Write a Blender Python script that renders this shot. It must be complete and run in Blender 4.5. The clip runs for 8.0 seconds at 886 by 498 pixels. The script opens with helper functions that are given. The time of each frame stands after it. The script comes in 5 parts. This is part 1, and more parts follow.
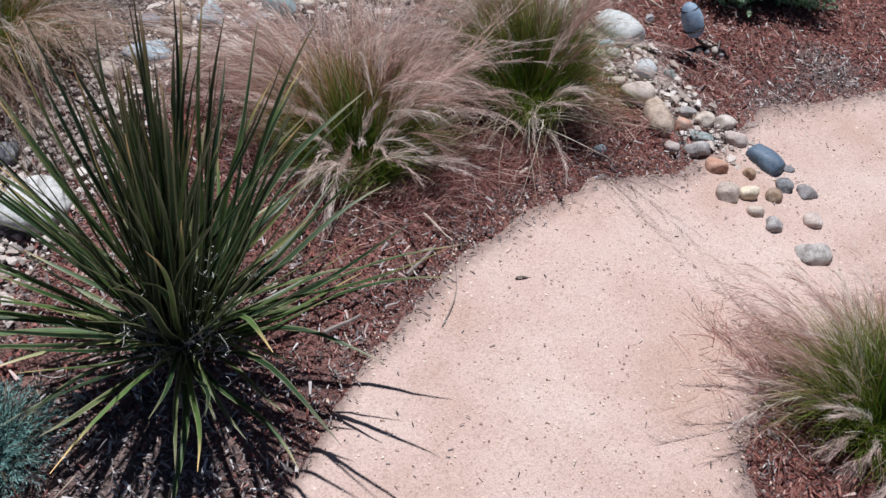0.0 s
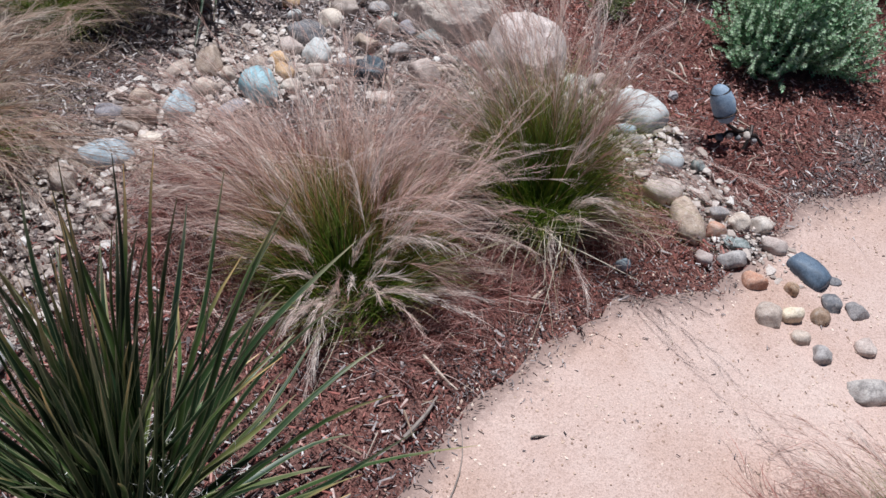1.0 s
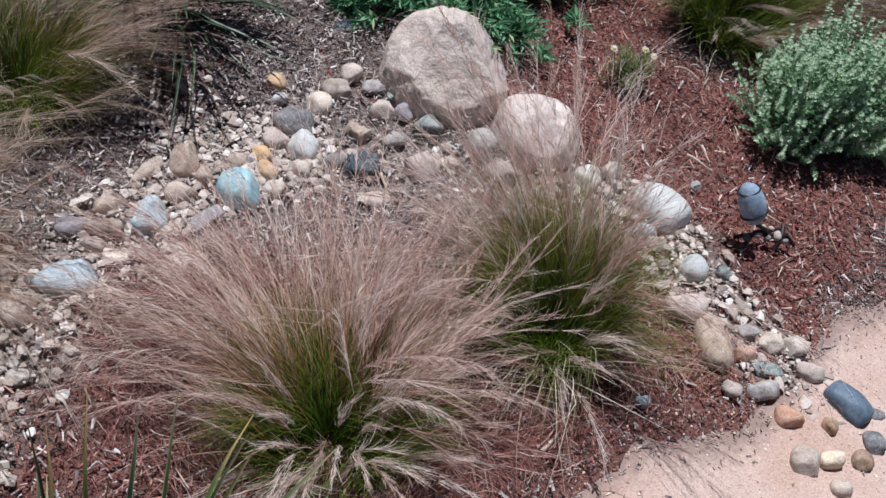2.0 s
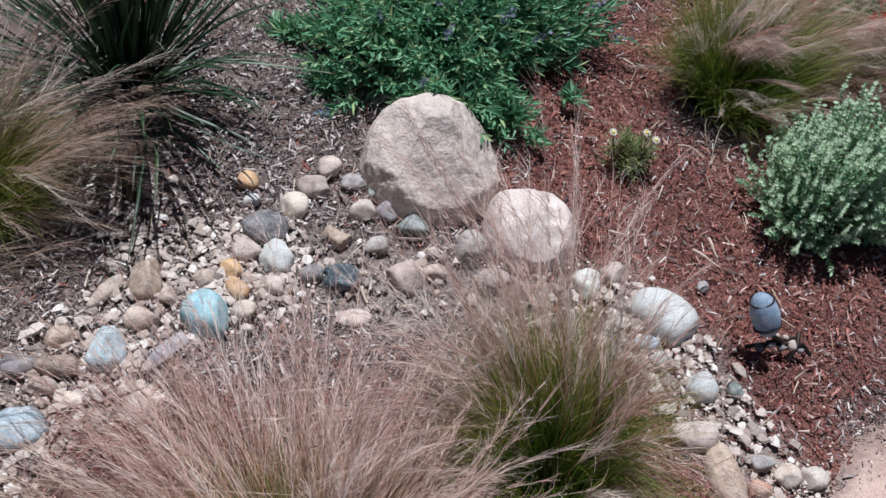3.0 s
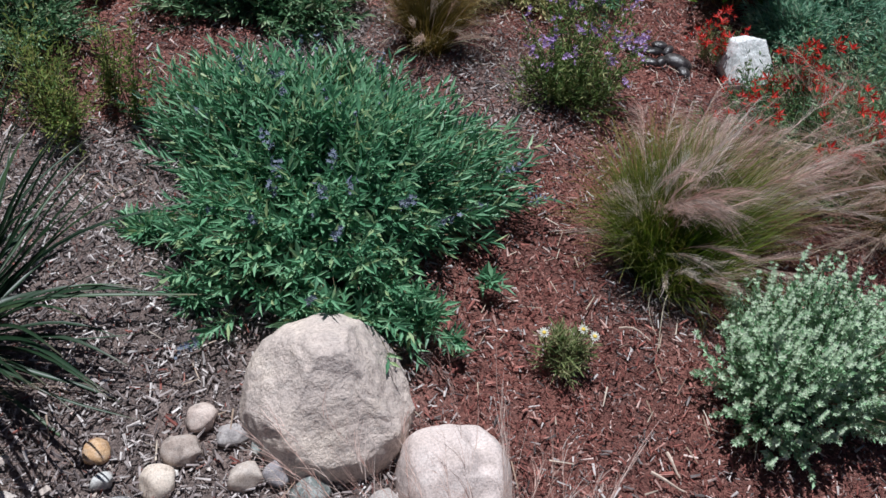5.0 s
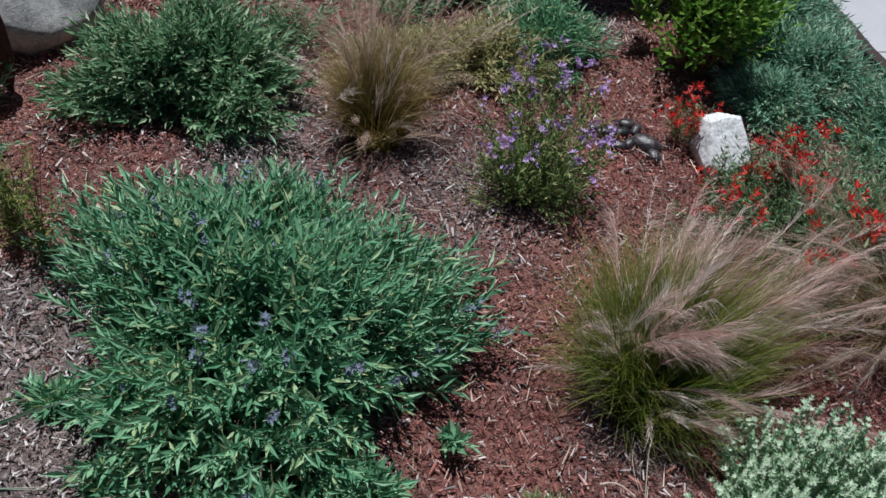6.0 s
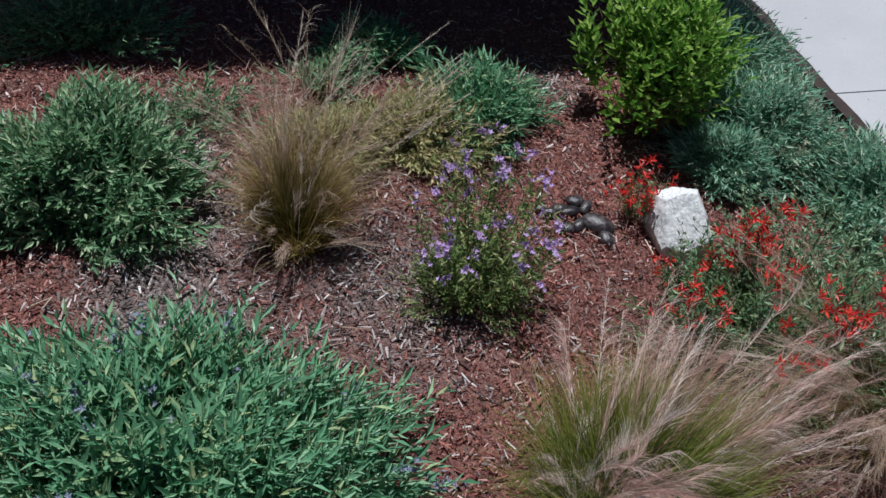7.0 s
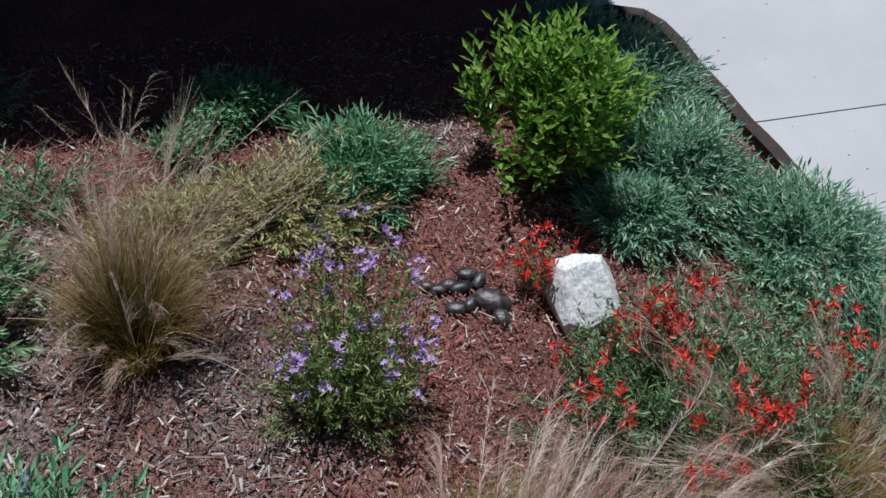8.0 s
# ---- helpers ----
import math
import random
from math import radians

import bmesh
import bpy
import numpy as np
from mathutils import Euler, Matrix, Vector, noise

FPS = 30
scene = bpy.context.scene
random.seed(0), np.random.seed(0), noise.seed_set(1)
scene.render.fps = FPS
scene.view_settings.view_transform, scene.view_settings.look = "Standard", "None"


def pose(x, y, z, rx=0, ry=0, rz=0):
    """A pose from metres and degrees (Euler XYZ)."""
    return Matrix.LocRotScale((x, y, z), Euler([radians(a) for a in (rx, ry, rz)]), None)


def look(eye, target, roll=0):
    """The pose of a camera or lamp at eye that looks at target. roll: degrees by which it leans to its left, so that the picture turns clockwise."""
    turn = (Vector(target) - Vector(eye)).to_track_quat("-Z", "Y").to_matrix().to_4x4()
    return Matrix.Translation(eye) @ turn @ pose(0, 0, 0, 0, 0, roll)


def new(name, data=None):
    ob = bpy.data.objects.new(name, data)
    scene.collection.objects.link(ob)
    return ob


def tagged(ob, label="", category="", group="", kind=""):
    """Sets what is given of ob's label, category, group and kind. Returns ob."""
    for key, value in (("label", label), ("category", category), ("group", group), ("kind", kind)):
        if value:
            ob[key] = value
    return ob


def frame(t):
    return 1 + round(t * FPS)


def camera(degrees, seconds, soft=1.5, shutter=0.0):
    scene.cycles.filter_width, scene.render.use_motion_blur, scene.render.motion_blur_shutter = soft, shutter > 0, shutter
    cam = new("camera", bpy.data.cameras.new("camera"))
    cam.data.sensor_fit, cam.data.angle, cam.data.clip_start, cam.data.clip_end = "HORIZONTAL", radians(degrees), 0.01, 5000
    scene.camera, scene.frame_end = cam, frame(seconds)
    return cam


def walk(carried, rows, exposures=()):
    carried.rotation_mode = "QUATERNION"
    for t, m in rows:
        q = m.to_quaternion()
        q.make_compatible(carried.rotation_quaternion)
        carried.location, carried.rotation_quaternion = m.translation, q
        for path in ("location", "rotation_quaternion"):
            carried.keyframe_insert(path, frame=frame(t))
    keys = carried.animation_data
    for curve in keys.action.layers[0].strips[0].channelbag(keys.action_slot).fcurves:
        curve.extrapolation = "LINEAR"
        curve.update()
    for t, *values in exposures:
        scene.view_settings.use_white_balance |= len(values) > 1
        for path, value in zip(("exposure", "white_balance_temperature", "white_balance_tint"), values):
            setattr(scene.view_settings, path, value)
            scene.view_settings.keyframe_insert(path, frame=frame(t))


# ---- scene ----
cam = camera(51.6, 8.0, soft=1.5)
PATH = [
    (0, (0.076, -0.025, 1.533), (0.214, 1.313, 0.052), 9.5),
    (0.5, (0.059, 0.19, 1.517), (0.205, 1.524, 0.034), 9.9),
    (1, (0.045, 0.4, 1.517), (0.204, 1.726, 0.028), 10.3),
    (1.5, (0.042, 0.592, 1.538), (0.202, 1.902, 0.036), 10.3),
    (2, (0.043, 0.782, 1.56), (0.198, 2.076, 0.044), 10.4),
    (2.2, (0.044, 0.851, 1.571), (0.199, 2.147, 0.055), 10.1),
    (3.3, (0.067, 1.196, 1.617), (0.23, 2.468, 0.082), 9.9),
    (3.5, (0.073, 1.249, 1.618), (0.244, 2.527, 0.09), 9.9),
    (4, (0.108, 1.387, 1.625), (0.296, 2.676, 0.106), 9.6),
    (4.2, (0.116, 1.449, 1.626), (0.323, 2.738, 0.111), 9.6),
    (5.3, (0.155, 1.786, 1.583), (0.492, 3.116, 0.128), 9.6),
    (5.5, (0.17, 1.869, 1.59), (0.52, 3.196, 0.136), 9.6),
    (6, (0.208, 2.08, 1.625), (0.593, 3.389, 0.162), 9.7),
    (6.5, (0.254, 2.268, 1.646), (0.681, 3.56, 0.18), 9.7),
    (7, (0.344, 2.439, 1.655), (0.806, 3.716, 0.187), 9.2),
    (7.5, (0.476, 2.59, 1.636), (0.977, 3.855, 0.17), 8.7),
    (8, (0.648, 2.716, 1.613), (1.177, 3.97, 0.147), 7.9),
]
walk(cam, [(t, look(eye, target, roll)) for t, eye, target, roll in PATH],
     exposures=[(0, 0.12, 5900, 10), (4, 0.12, 5900, 10), (6, 0.02, 5950, 10), (8, 0.0, 5950, 10)])

# ---- light: a high sun ahead of the walk, clear sky ----
SUN_UP, SUN_ROUND = 70.0, -8.0
SKY = 0.05
world = bpy.data.worlds.new("sky")
scene.world = world
world.use_nodes = True
sky = world.node_tree.nodes.new("ShaderNodeTexSky")
sky.sky_type = "NISHITA"
sky.sun_disc = False
sky.air_density, sky.dust_density = 0.45, 0.15
sky.sun_elevation, sky.sun_rotation = radians(SUN_UP), radians(SUN_ROUND)
back = world.node_tree.nodes["Background"]
back.inputs["Strength"].default_value = SKY
world.node_tree.links.new(sky.outputs[0], back.inputs["Color"])
sun_data = bpy.data.lights.new("sun", "SUN")
sun_data.energy, sun_data.angle, sun_data.color = 5.0, radians(0.55), (1.0, 0.985, 0.96)
sun = new("sun", sun_data)
sun_way = Vector((math.sin(radians(SUN_ROUND)) * math.cos(radians(SUN_UP)),
                  math.cos(radians(SUN_ROUND)) * math.cos(radians(SUN_UP)), math.sin(radians(SUN_UP))))
sun.matrix_world = look(sun_way * 30, (0, 0, 0))


# ---- materials ----
def wire(mat, a, b):
    mat.node_tree.links.new(a, b)


def node(mat, kind, **values):
    made = mat.node_tree.nodes.new(kind)
    for key, value in values.items():
        made.inputs[key].default_value = value
    return made


def ramp(mat, fac, stops):
    made = mat.node_tree.nodes.new("ShaderNodeValToRGB")
    while len(made.color_ramp.elements) < len(stops):
        made.color_ramp.elements.new(0.5)
    for el, (at, col) in zip(made.color_ramp.elements, stops):
        el.position, el.color = at, (*col, 1)
    wire(mat, fac, made.inputs["Fac"])
    return made.outputs["Color"]


def blend(mat, fac, a, b, mode="MIX"):
    made = mat.node_tree.nodes.new("ShaderNodeMix")
    made.data_type, made.blend_type = "RGBA", mode
    for value, slot in ((fac, 0), (a, 6), (b, 7)):
        if isinstance(value, (int, float)):
            made.inputs[slot].default_value = value
        elif isinstance(value, tuple):
            made.inputs[slot].default_value = (*value, 1)
        else:
            wire(mat, value, made.inputs[slot])
    return made.outputs[2]


def fresh(name):
    mat = bpy.data.materials.new(name)
    mat.use_nodes = True
    return mat, mat.node_tree.nodes["Principled BSDF"]


def coords(mat):
    return mat.node_tree.nodes.new("ShaderNodeTexCoord").outputs["Object"]


def noise_of(mat, where, scale, detail=6.0, rough=0.6):
    made = node(mat, "ShaderNodeTexNoise", Scale=scale, Detail=detail, Roughness=rough)
    wire(mat, where, made.inputs["Vector"])
    return made.outputs["Fac"]


def bump(mat, height, strength, distance, shader):
    made = node(mat, "ShaderNodeBump", Strength=strength, Distance=distance)
    wire(mat, height, made.inputs["Height"])
    wire(mat, made.outputs["Normal"], shader.inputs["Normal"])


def soil_material():
    """Bark dust and soil: red or weathered grey by zone, pale silt in the creek bed."""
    mat, bsdf = fresh("soil")
    where = coords(mat)
    fine, wide = noise_of(mat, where, 130, 9, 0.7), noise_of(mat, where, 420, 6, 0.7)
    red = ramp(mat, fine, [(0.36, (0.06, 0.022, 0.018)), (0.5, (0.225, 0.082, 0.064)), (0.62, (0.345, 0.15, 0.118)), (0.72, (0.48, 0.32, 0.28))])
    grey = ramp(mat, fine, [(0.36, (0.06, 0.044, 0.04)), (0.5, (0.22, 0.168, 0.152)), (0.62, (0.34, 0.27, 0.245)), (0.72, (0.55, 0.47, 0.43))])
    silt = ramp(mat, fine, [(0.34, (0.17, 0.13, 0.115)), (0.5, (0.34, 0.28, 0.25)), (0.68, (0.52, 0.45, 0.41))])
    zone = mat.node_tree.nodes.new("ShaderNodeAttribute")
    zone.attribute_name = "red"
    bed = mat.node_tree.nodes.new("ShaderNodeAttribute")
    bed.attribute_name = "bed"
    colour = blend(mat, bed.outputs["Fac"], blend(mat, zone.outputs["Fac"], grey, red), silt)
    tiny = ramp(mat, wide, [(0.35, (0.6, 0.6, 0.6)), (0.6, (1.25, 1.25, 1.25))])
    broad = ramp(mat, noise_of(mat, where, 6, 4), [(0.38, (0.78, 0.78, 0.78)), (0.64, (1.18, 1.15, 1.12))])
    wire(mat, blend(mat, 1.0, blend(mat, 0.9, colour, tiny, "MULTIPLY"), broad, "MULTIPLY"), bsdf.inputs["Base Color"])
    bsdf.inputs["Roughness"].default_value = 0.95
    bump(mat, noise_of(mat, where, 160, 9, 0.7), 1.0, 0.012, bsdf)
    return mat


def sand_material():
    """Decomposed granite: coarse peach grit with dark and pale grains."""
    mat, bsdf = fresh("granite_grit")
    where = coords(mat)
    base = ramp(mat, noise_of(mat, where, 3.2, 5), [(0.35, (0.44, 0.305, 0.25)), (0.5, (0.50, 0.365, 0.315)), (0.68, (0.55, 0.425, 0.375))])
    grit = ramp(mat, noise_of(mat, where, 330, 4), [(0.3, (0.62, 0.58, 0.55)), (0.5, (1.0, 1.0, 1.0)), (0.72, (1.2, 1.2, 1.2))])
    cells = node(mat, "ShaderNodeTexVoronoi", Scale=210.0)
    wire(mat, where, cells.inputs["Vector"])
    dots = ramp(mat, cells.outputs["Color"], [(0.0, (0.72, 0.66, 0.6)), (0.3, (1.0, 0.98, 0.96)), (0.9, (1.1, 1.08, 1.05))])
    colour = blend(mat, 0.8, blend(mat, 0.8, base, grit, "MULTIPLY"), dots, "MULTIPLY")
    attr = mat.node_tree.nodes.new("ShaderNodeAttribute")
    attr.attribute_name = "dirt"
    crumbs = ramp(mat, noise_of(mat, where, 55, 8, 0.75), [(0.3, (0, 0, 0)), (0.7, (1, 1, 1))])
    mask = blend(mat, 1.0, attr.outputs["Color"], blend(mat, 1.0, crumbs, attr.outputs["Color"], "ADD"), "MULTIPLY")
    colour = blend(mat, ramp(mat, mask, [(0.25, (0, 0, 0)), (0.85, (0.95, 0.95, 0.95))]), colour, (0.24, 0.165, 0.14))
    wire(mat, colour, bsdf.inputs["Base Color"])
    bsdf.inputs["Roughness"].default_value = 0.92
    height = blend(mat, 0.5, cells.outputs["Distance"], noise_of(mat, where, 300, 5))
    bump(mat, height, 0.6, 0.003, bsdf)
    return mat


def island_material(name, stops, rough=0.9, grain=120, thin=0.0, along=None, rim=None, each=None):
    """Colour picked piece by piece, with a grain; thin: share of light let through; along: colours from root to tip."""
    mat, bsdf = fresh(name)
    geo = mat.node_tree.nodes.new("ShaderNodeNewGeometry")
    info = mat.node_tree.nodes.new("ShaderNodeObjectInfo")
    chance = node(mat, "ShaderNodeMath")
    chance.operation = "ADD"
    wire(mat, geo.outputs["Random Per Island"], chance.inputs[0])
    wire(mat, info.outputs["Random"], chance.inputs[1])
    share = node(mat, "ShaderNodeMath")
    share.operation = "FRACT"
    wire(mat, chance.outputs[0], share.inputs[0])
    colour = ramp(mat, share.outputs[0], stops)
    if along:
        attr = mat.node_tree.nodes.new("ShaderNodeAttribute")
        attr.attribute_name = "along"
        colour = blend(mat, 1.0, ramp(mat, attr.outputs["Fac"], along), colour, "MULTIPLY")
    if each:
        colour = blend(mat, 1.0, colour, ramp(mat, info.outputs["Random"], each), "MULTIPLY")
    if rim:
        attr = mat.node_tree.nodes.new("ShaderNodeAttribute")
        attr.attribute_name = "rim"
        colour = blend(mat, ramp(mat, attr.outputs["Fac"], [(0.45, (0, 0, 0)), (0.9, (1, 1, 1))]), colour, rim)
    shade = ramp(mat, noise_of(mat, coords(mat), grain, 4), [(0.3, (0.75, 0.75, 0.75)), (0.7, (1.2, 1.2, 1.2))])
    colour = blend(mat, 0.8, colour, shade, "MULTIPLY")
    wire(mat, colour, bsdf.inputs["Base Color"])
    bsdf.inputs["Roughness"].default_value = rough
    if thin:
        glow = node(mat, "ShaderNodeBsdfTranslucent")
        wire(mat, colour, glow.inputs["Color"])
        both = node(mat, "ShaderNodeMixShader", Fac=thin)
        wire(mat, bsdf.outputs[0], both.inputs[1])
        wire(mat, glow.outputs[0], both.inputs[2])
        wire(mat, both.outputs[0], mat.node_tree.nodes["Material Output"].inputs["Surface"])
    return mat


def stone_material(name, low, mid, high, grain=60.0, rough=0.75, relief=0.35, vein=None, dusty=True, stains=0.55, patch=30):
    mat, bsdf = fresh(name)
    where = coords(mat)
    info = mat.node_tree.nodes.new("ShaderNodeObjectInfo")
    shift = node(mat, "ShaderNodeVectorMath")
    shift.operation = "ADD"
    wire(mat, where, shift.inputs[0])
    times = node(mat, "ShaderNodeMath")
    times.operation = "MULTIPLY"
    times.inputs[1].default_value = 37.0
    wire(mat, info.outputs["Random"], times.inputs[0])
    wire(mat, times.outputs[0], shift.inputs[1])
    where = shift.outputs[0]
    blot = ramp(mat, noise_of(mat, where, patch, 6, 0.65), [(0.33, low), (0.5, mid), (0.66, high)])
    speck = ramp(mat, noise_of(mat, where, grain * 5, 6, 0.75), [(0.32, (0.5, 0.48, 0.47)), (0.5, (1, 1, 1)), (0.7, (1.35, 1.35, 1.35))])
    colour = blend(mat, 0.8, blot, speck, "MULTIPLY")
    dust = ramp(mat, noise_of(mat, where, 75, 7, 0.7), [(0.5, (0, 0, 0)), (0.68, (0.55, 0.55, 0.55))] if dusty else [(0.5, (0, 0, 0)), (0.8, (0.12, 0.12, 0.12))])
    colour = blend(mat, dust, colour, (0.52, 0.47, 0.43))
    stain = ramp(mat, noise_of(mat, where, 55, 5, 0.7), [(0.36, (stains, stains, stains)), (0.47, (0, 0, 0))])
    colour = blend(mat, stain, colour, tuple(0.5 * c for c in low))
    if vein:
        line = node(mat, "ShaderNodeTexWave", Scale=14.0, Distortion=22.0, Detail=6.0)
        wire(mat, where, line.inputs["Vector"])
        mask = ramp(mat, line.outputs["Fac"], [(0.80, (0, 0, 0)), (0.97, (0.55, 0.55, 0.55))])
        colour = blend(mat, mask, colour, vein)
    tone = ramp(mat, info.outputs["Random"], [(0.0, (0.82, 0.82, 0.84)), (1.0, (1.12, 1.1, 1.06))])
    colour = blend(mat, 1.0, colour, tone, "MULTIPLY")
    wire(mat, colour, bsdf.inputs["Base Color"])
    bsdf.inputs["Roughness"].default_value = rough
    height = blend(mat, 0.4, noise_of(mat, where, grain, 7, 0.65), noise_of(mat, where, grain * 6, 4))
    bump(mat, height, relief, 0.008, bsdf)
    return mat


def concrete_material():
    mat, bsdf = fresh("concrete")
    where = coords(mat)
    base = ramp(mat, noise_of(mat, where, 1.7, 6), [(0.3, (0.36, 0.355, 0.36)), (0.7, (0.43, 0.43, 0.44))])
    fine = ramp(mat, noise_of(mat, where, 260, 6), [(0.3, (0.9, 0.9, 0.9)), (0.7, (1.06, 1.06, 1.06))])
    wire(mat, blend(mat, 1.0, base, fine, "MULTIPLY"), bsdf.inputs["Base Color"])
    bsdf.inputs["Roughness"].default_value = 0.85
    bump(mat, noise_of(mat, where, 220, 6), 0.15, 0.003, bsdf)
    return mat


def plain_material(name, low, high, scale, rough, relief=0.2, metal=0.0):
    mat, bsdf = fresh(name)
    where = coords(mat)
    wire(mat, ramp(mat, noise_of(mat, where, scale, 6), [(0.3, low), (0.7, high)]), bsdf.inputs["Base Color"])
    bsdf.inputs["Roughness"].default_value, bsdf.inputs["Metallic"].default_value = rough, metal
    bump(mat, noise_of(mat, where, scale * 4, 5), relief, 0.004, bsdf)
    return mat


SOIL, SAND, CONCRETE = soil_material(), sand_material(), concrete_material()
RED_CHIP = island_material("red_bark", [(0.0, (0.07, 0.026, 0.023)), (0.35, (0.235, 0.073, 0.058)), (0.65, (0.385, 0.145, 0.115)), (0.85, (0.48, 0.275, 0.23)), (1.0, (0.64, 0.50, 0.45))])
GREY_CHIP = island_material("weathered_bark", [(0.0, (0.06, 0.047, 0.045)), (0.35, (0.215, 0.175, 0.168)), (0.7, (0.42, 0.36, 0.345)), (0.9, (0.60, 0.54, 0.515)), (1.0, (0.76, 0.71, 0.68))])
STRAW = island_material("dry_straw", [(0.0, (0.30, 0.20, 0.14)), (0.5, (0.5, 0.39, 0.30)), (1.0, (0.66, 0.57, 0.47))])
GRAVEL = island_material("creek_gravel", [(0.0, (0.20, 0.165, 0.15)), (0.3, (0.37, 0.295, 0.25)), (0.65, (0.50, 0.42, 0.37)), (0.92, (0.58, 0.51, 0.46)), (1.0, (0.68, 0.64, 0.60))], rough=0.85, grain=220)
GRIT = island_material("loose_grit", [(0.0, (0.24, 0.15, 0.11)), (0.4, (0.52, 0.37, 0.28)), (1.0, (0.74, 0.6, 0.5))])
YUCCA_LEAF = island_material("yucca_leaf", [(0.0, (0.8, 0.8, 0.8)), (1.0, (1.2, 1.2, 1.2))], rough=0.5, grain=25, thin=0.12, rim=(0.24, 0.25, 0.13),
                             each=[(0.0, (0.35, 0.45, 0.5)), (0.45, (0.85, 0.9, 0.9)), (0.75, (1.8, 1.6, 1.2)), (1.0, (4.6, 3.4, 2.6))],
                             along=[(0.0, (0.10, 0.13, 0.05)), (0.2, (0.017, 0.039, 0.012)), (0.8, (0.029, 0.061, 0.021)), (1.0, (0.26, 0.22, 0.13))])
OLD_YUCCA = island_material("old_yucca_leaf", [(0.0, (0.85, 0.85, 0.85)), (1.0, (1.15, 1.15, 1.15))], rough=0.55, grain=25, thin=0.12, rim=(0.34, 0.32, 0.17),
                            each=[(0.0, (0.45, 0.55, 0.5)), (0.6, (1.0, 1.0, 1.0)), (0.9, (1.6, 1.4, 1.3)), (1.0, (2.8, 2.3, 2.9))],
                            along=[(0.0, (0.05, 0.07, 0.02)), (0.35, (0.085, 0.115, 0.03)), (0.8, (0.12, 0.145, 0.05)), (1.0, (0.30, 0.25, 0.16))])
DARK_YUCCA = island_material("dark_yucca_leaf", [(0.0, (0.8, 0.8, 0.8)), (1.0, (1.2, 1.2, 1.2))], rough=0.45, grain=25, thin=0.1,
                             each=[(0.0, (0.5, 0.6, 0.6)), (0.8, (1.0, 1.0, 1.0)), (1.0, (2.2, 1.8, 1.6))],
                             along=[(0.0, (0.04, 0.05, 0.022)), (0.3, (0.019, 0.045, 0.019)), (0.85, (0.028, 0.060, 0.027)), (1.0, (0.17, 0.15, 0.10))])
THREAD = island_material("leaf_thread", [(0.0, (0.5, 0.48, 0.42)), (1.0, (0.8, 0.78, 0.72))], rough=0.6)
# root end of the blades darkened in colour for the shade inside the tuft
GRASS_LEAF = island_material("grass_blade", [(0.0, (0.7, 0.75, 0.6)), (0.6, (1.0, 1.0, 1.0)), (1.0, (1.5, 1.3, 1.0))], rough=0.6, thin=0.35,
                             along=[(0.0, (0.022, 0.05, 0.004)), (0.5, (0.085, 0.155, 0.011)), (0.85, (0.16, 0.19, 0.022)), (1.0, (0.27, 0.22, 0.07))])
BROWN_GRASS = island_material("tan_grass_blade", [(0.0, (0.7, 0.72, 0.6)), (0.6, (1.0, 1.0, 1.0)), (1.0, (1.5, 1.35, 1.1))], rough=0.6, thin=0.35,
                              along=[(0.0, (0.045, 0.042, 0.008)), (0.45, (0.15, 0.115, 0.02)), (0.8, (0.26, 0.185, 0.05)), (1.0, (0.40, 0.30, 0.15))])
HAIR = island_material("rosy_grass_hair", [(0.0, (0.65, 0.65, 0.65)), (0.6, (1.0, 1.0, 1.0)), (1.0, (1.4, 1.35, 1.3))], rough=0.6, thin=0.35,
                       along=[(0.0, (0.05, 0.085, 0.012)), (0.33, (0.13, 0.135, 0.022)), (0.52, (0.38, 0.185, 0.075)), (0.8, (0.64, 0.455, 0.375)), (1.0, (0.79, 0.625, 0.545))])
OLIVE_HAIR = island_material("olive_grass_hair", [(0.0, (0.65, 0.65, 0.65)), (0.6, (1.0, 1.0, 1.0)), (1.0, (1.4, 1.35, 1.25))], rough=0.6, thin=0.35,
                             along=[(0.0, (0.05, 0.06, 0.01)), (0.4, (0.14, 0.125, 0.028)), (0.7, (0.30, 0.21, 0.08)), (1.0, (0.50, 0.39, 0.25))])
AWN = island_material("feather_awn", [(0.0, (0.75, 0.75, 0.75)), (1.0, (1.15, 1.15, 1.15))], rough=0.55, thin=0.5,
                      along=[(0.0, (0.50, 0.30, 0.245)), (0.4, (0.69, 0.49, 0.42)), (0.75, (0.83, 0.675, 0.60)), (1.0, (0.91, 0.82, 0.74))])
TAN_AWN = island_material("tan_awn", [(0.0, (0.75, 0.75, 0.75)), (1.0, (1.15, 1.15, 1.15))], rough=0.55, thin=0.5,
                          along=[(0.0, (0.36, 0.24, 0.17)), (0.4, (0.53, 0.38, 0.29)), (0.75, (0.68, 0.53, 0.43)), (1.0, (0.82, 0.73, 0.62))])
FALLEN_HAIR = island_material("fallen_hair", [(0.0, (0.22, 0.075, 0.06)), (0.5, (0.44, 0.19, 0.155)), (0.85, (0.58, 0.36, 0.31)), (1.0, (0.72, 0.57, 0.50))], rough=0.7, thin=0.3)
DEAD_LEAF = island_material("bleached_leaf", [(0.0, (0.45, 0.36, 0.24)), (1.0, (0.74, 0.67, 0.52))], rough=0.7, thin=0.3)
SAGE_LEAF = island_material("sage_leaf", [(0.0, (0.07, 0.20, 0.10)), (0.5, (0.16, 0.375, 0.20)), (0.85, (0.28, 0.49, 0.28)), (1.0, (0.45, 0.53, 0.26))], rough=0.5, thin=0.3)
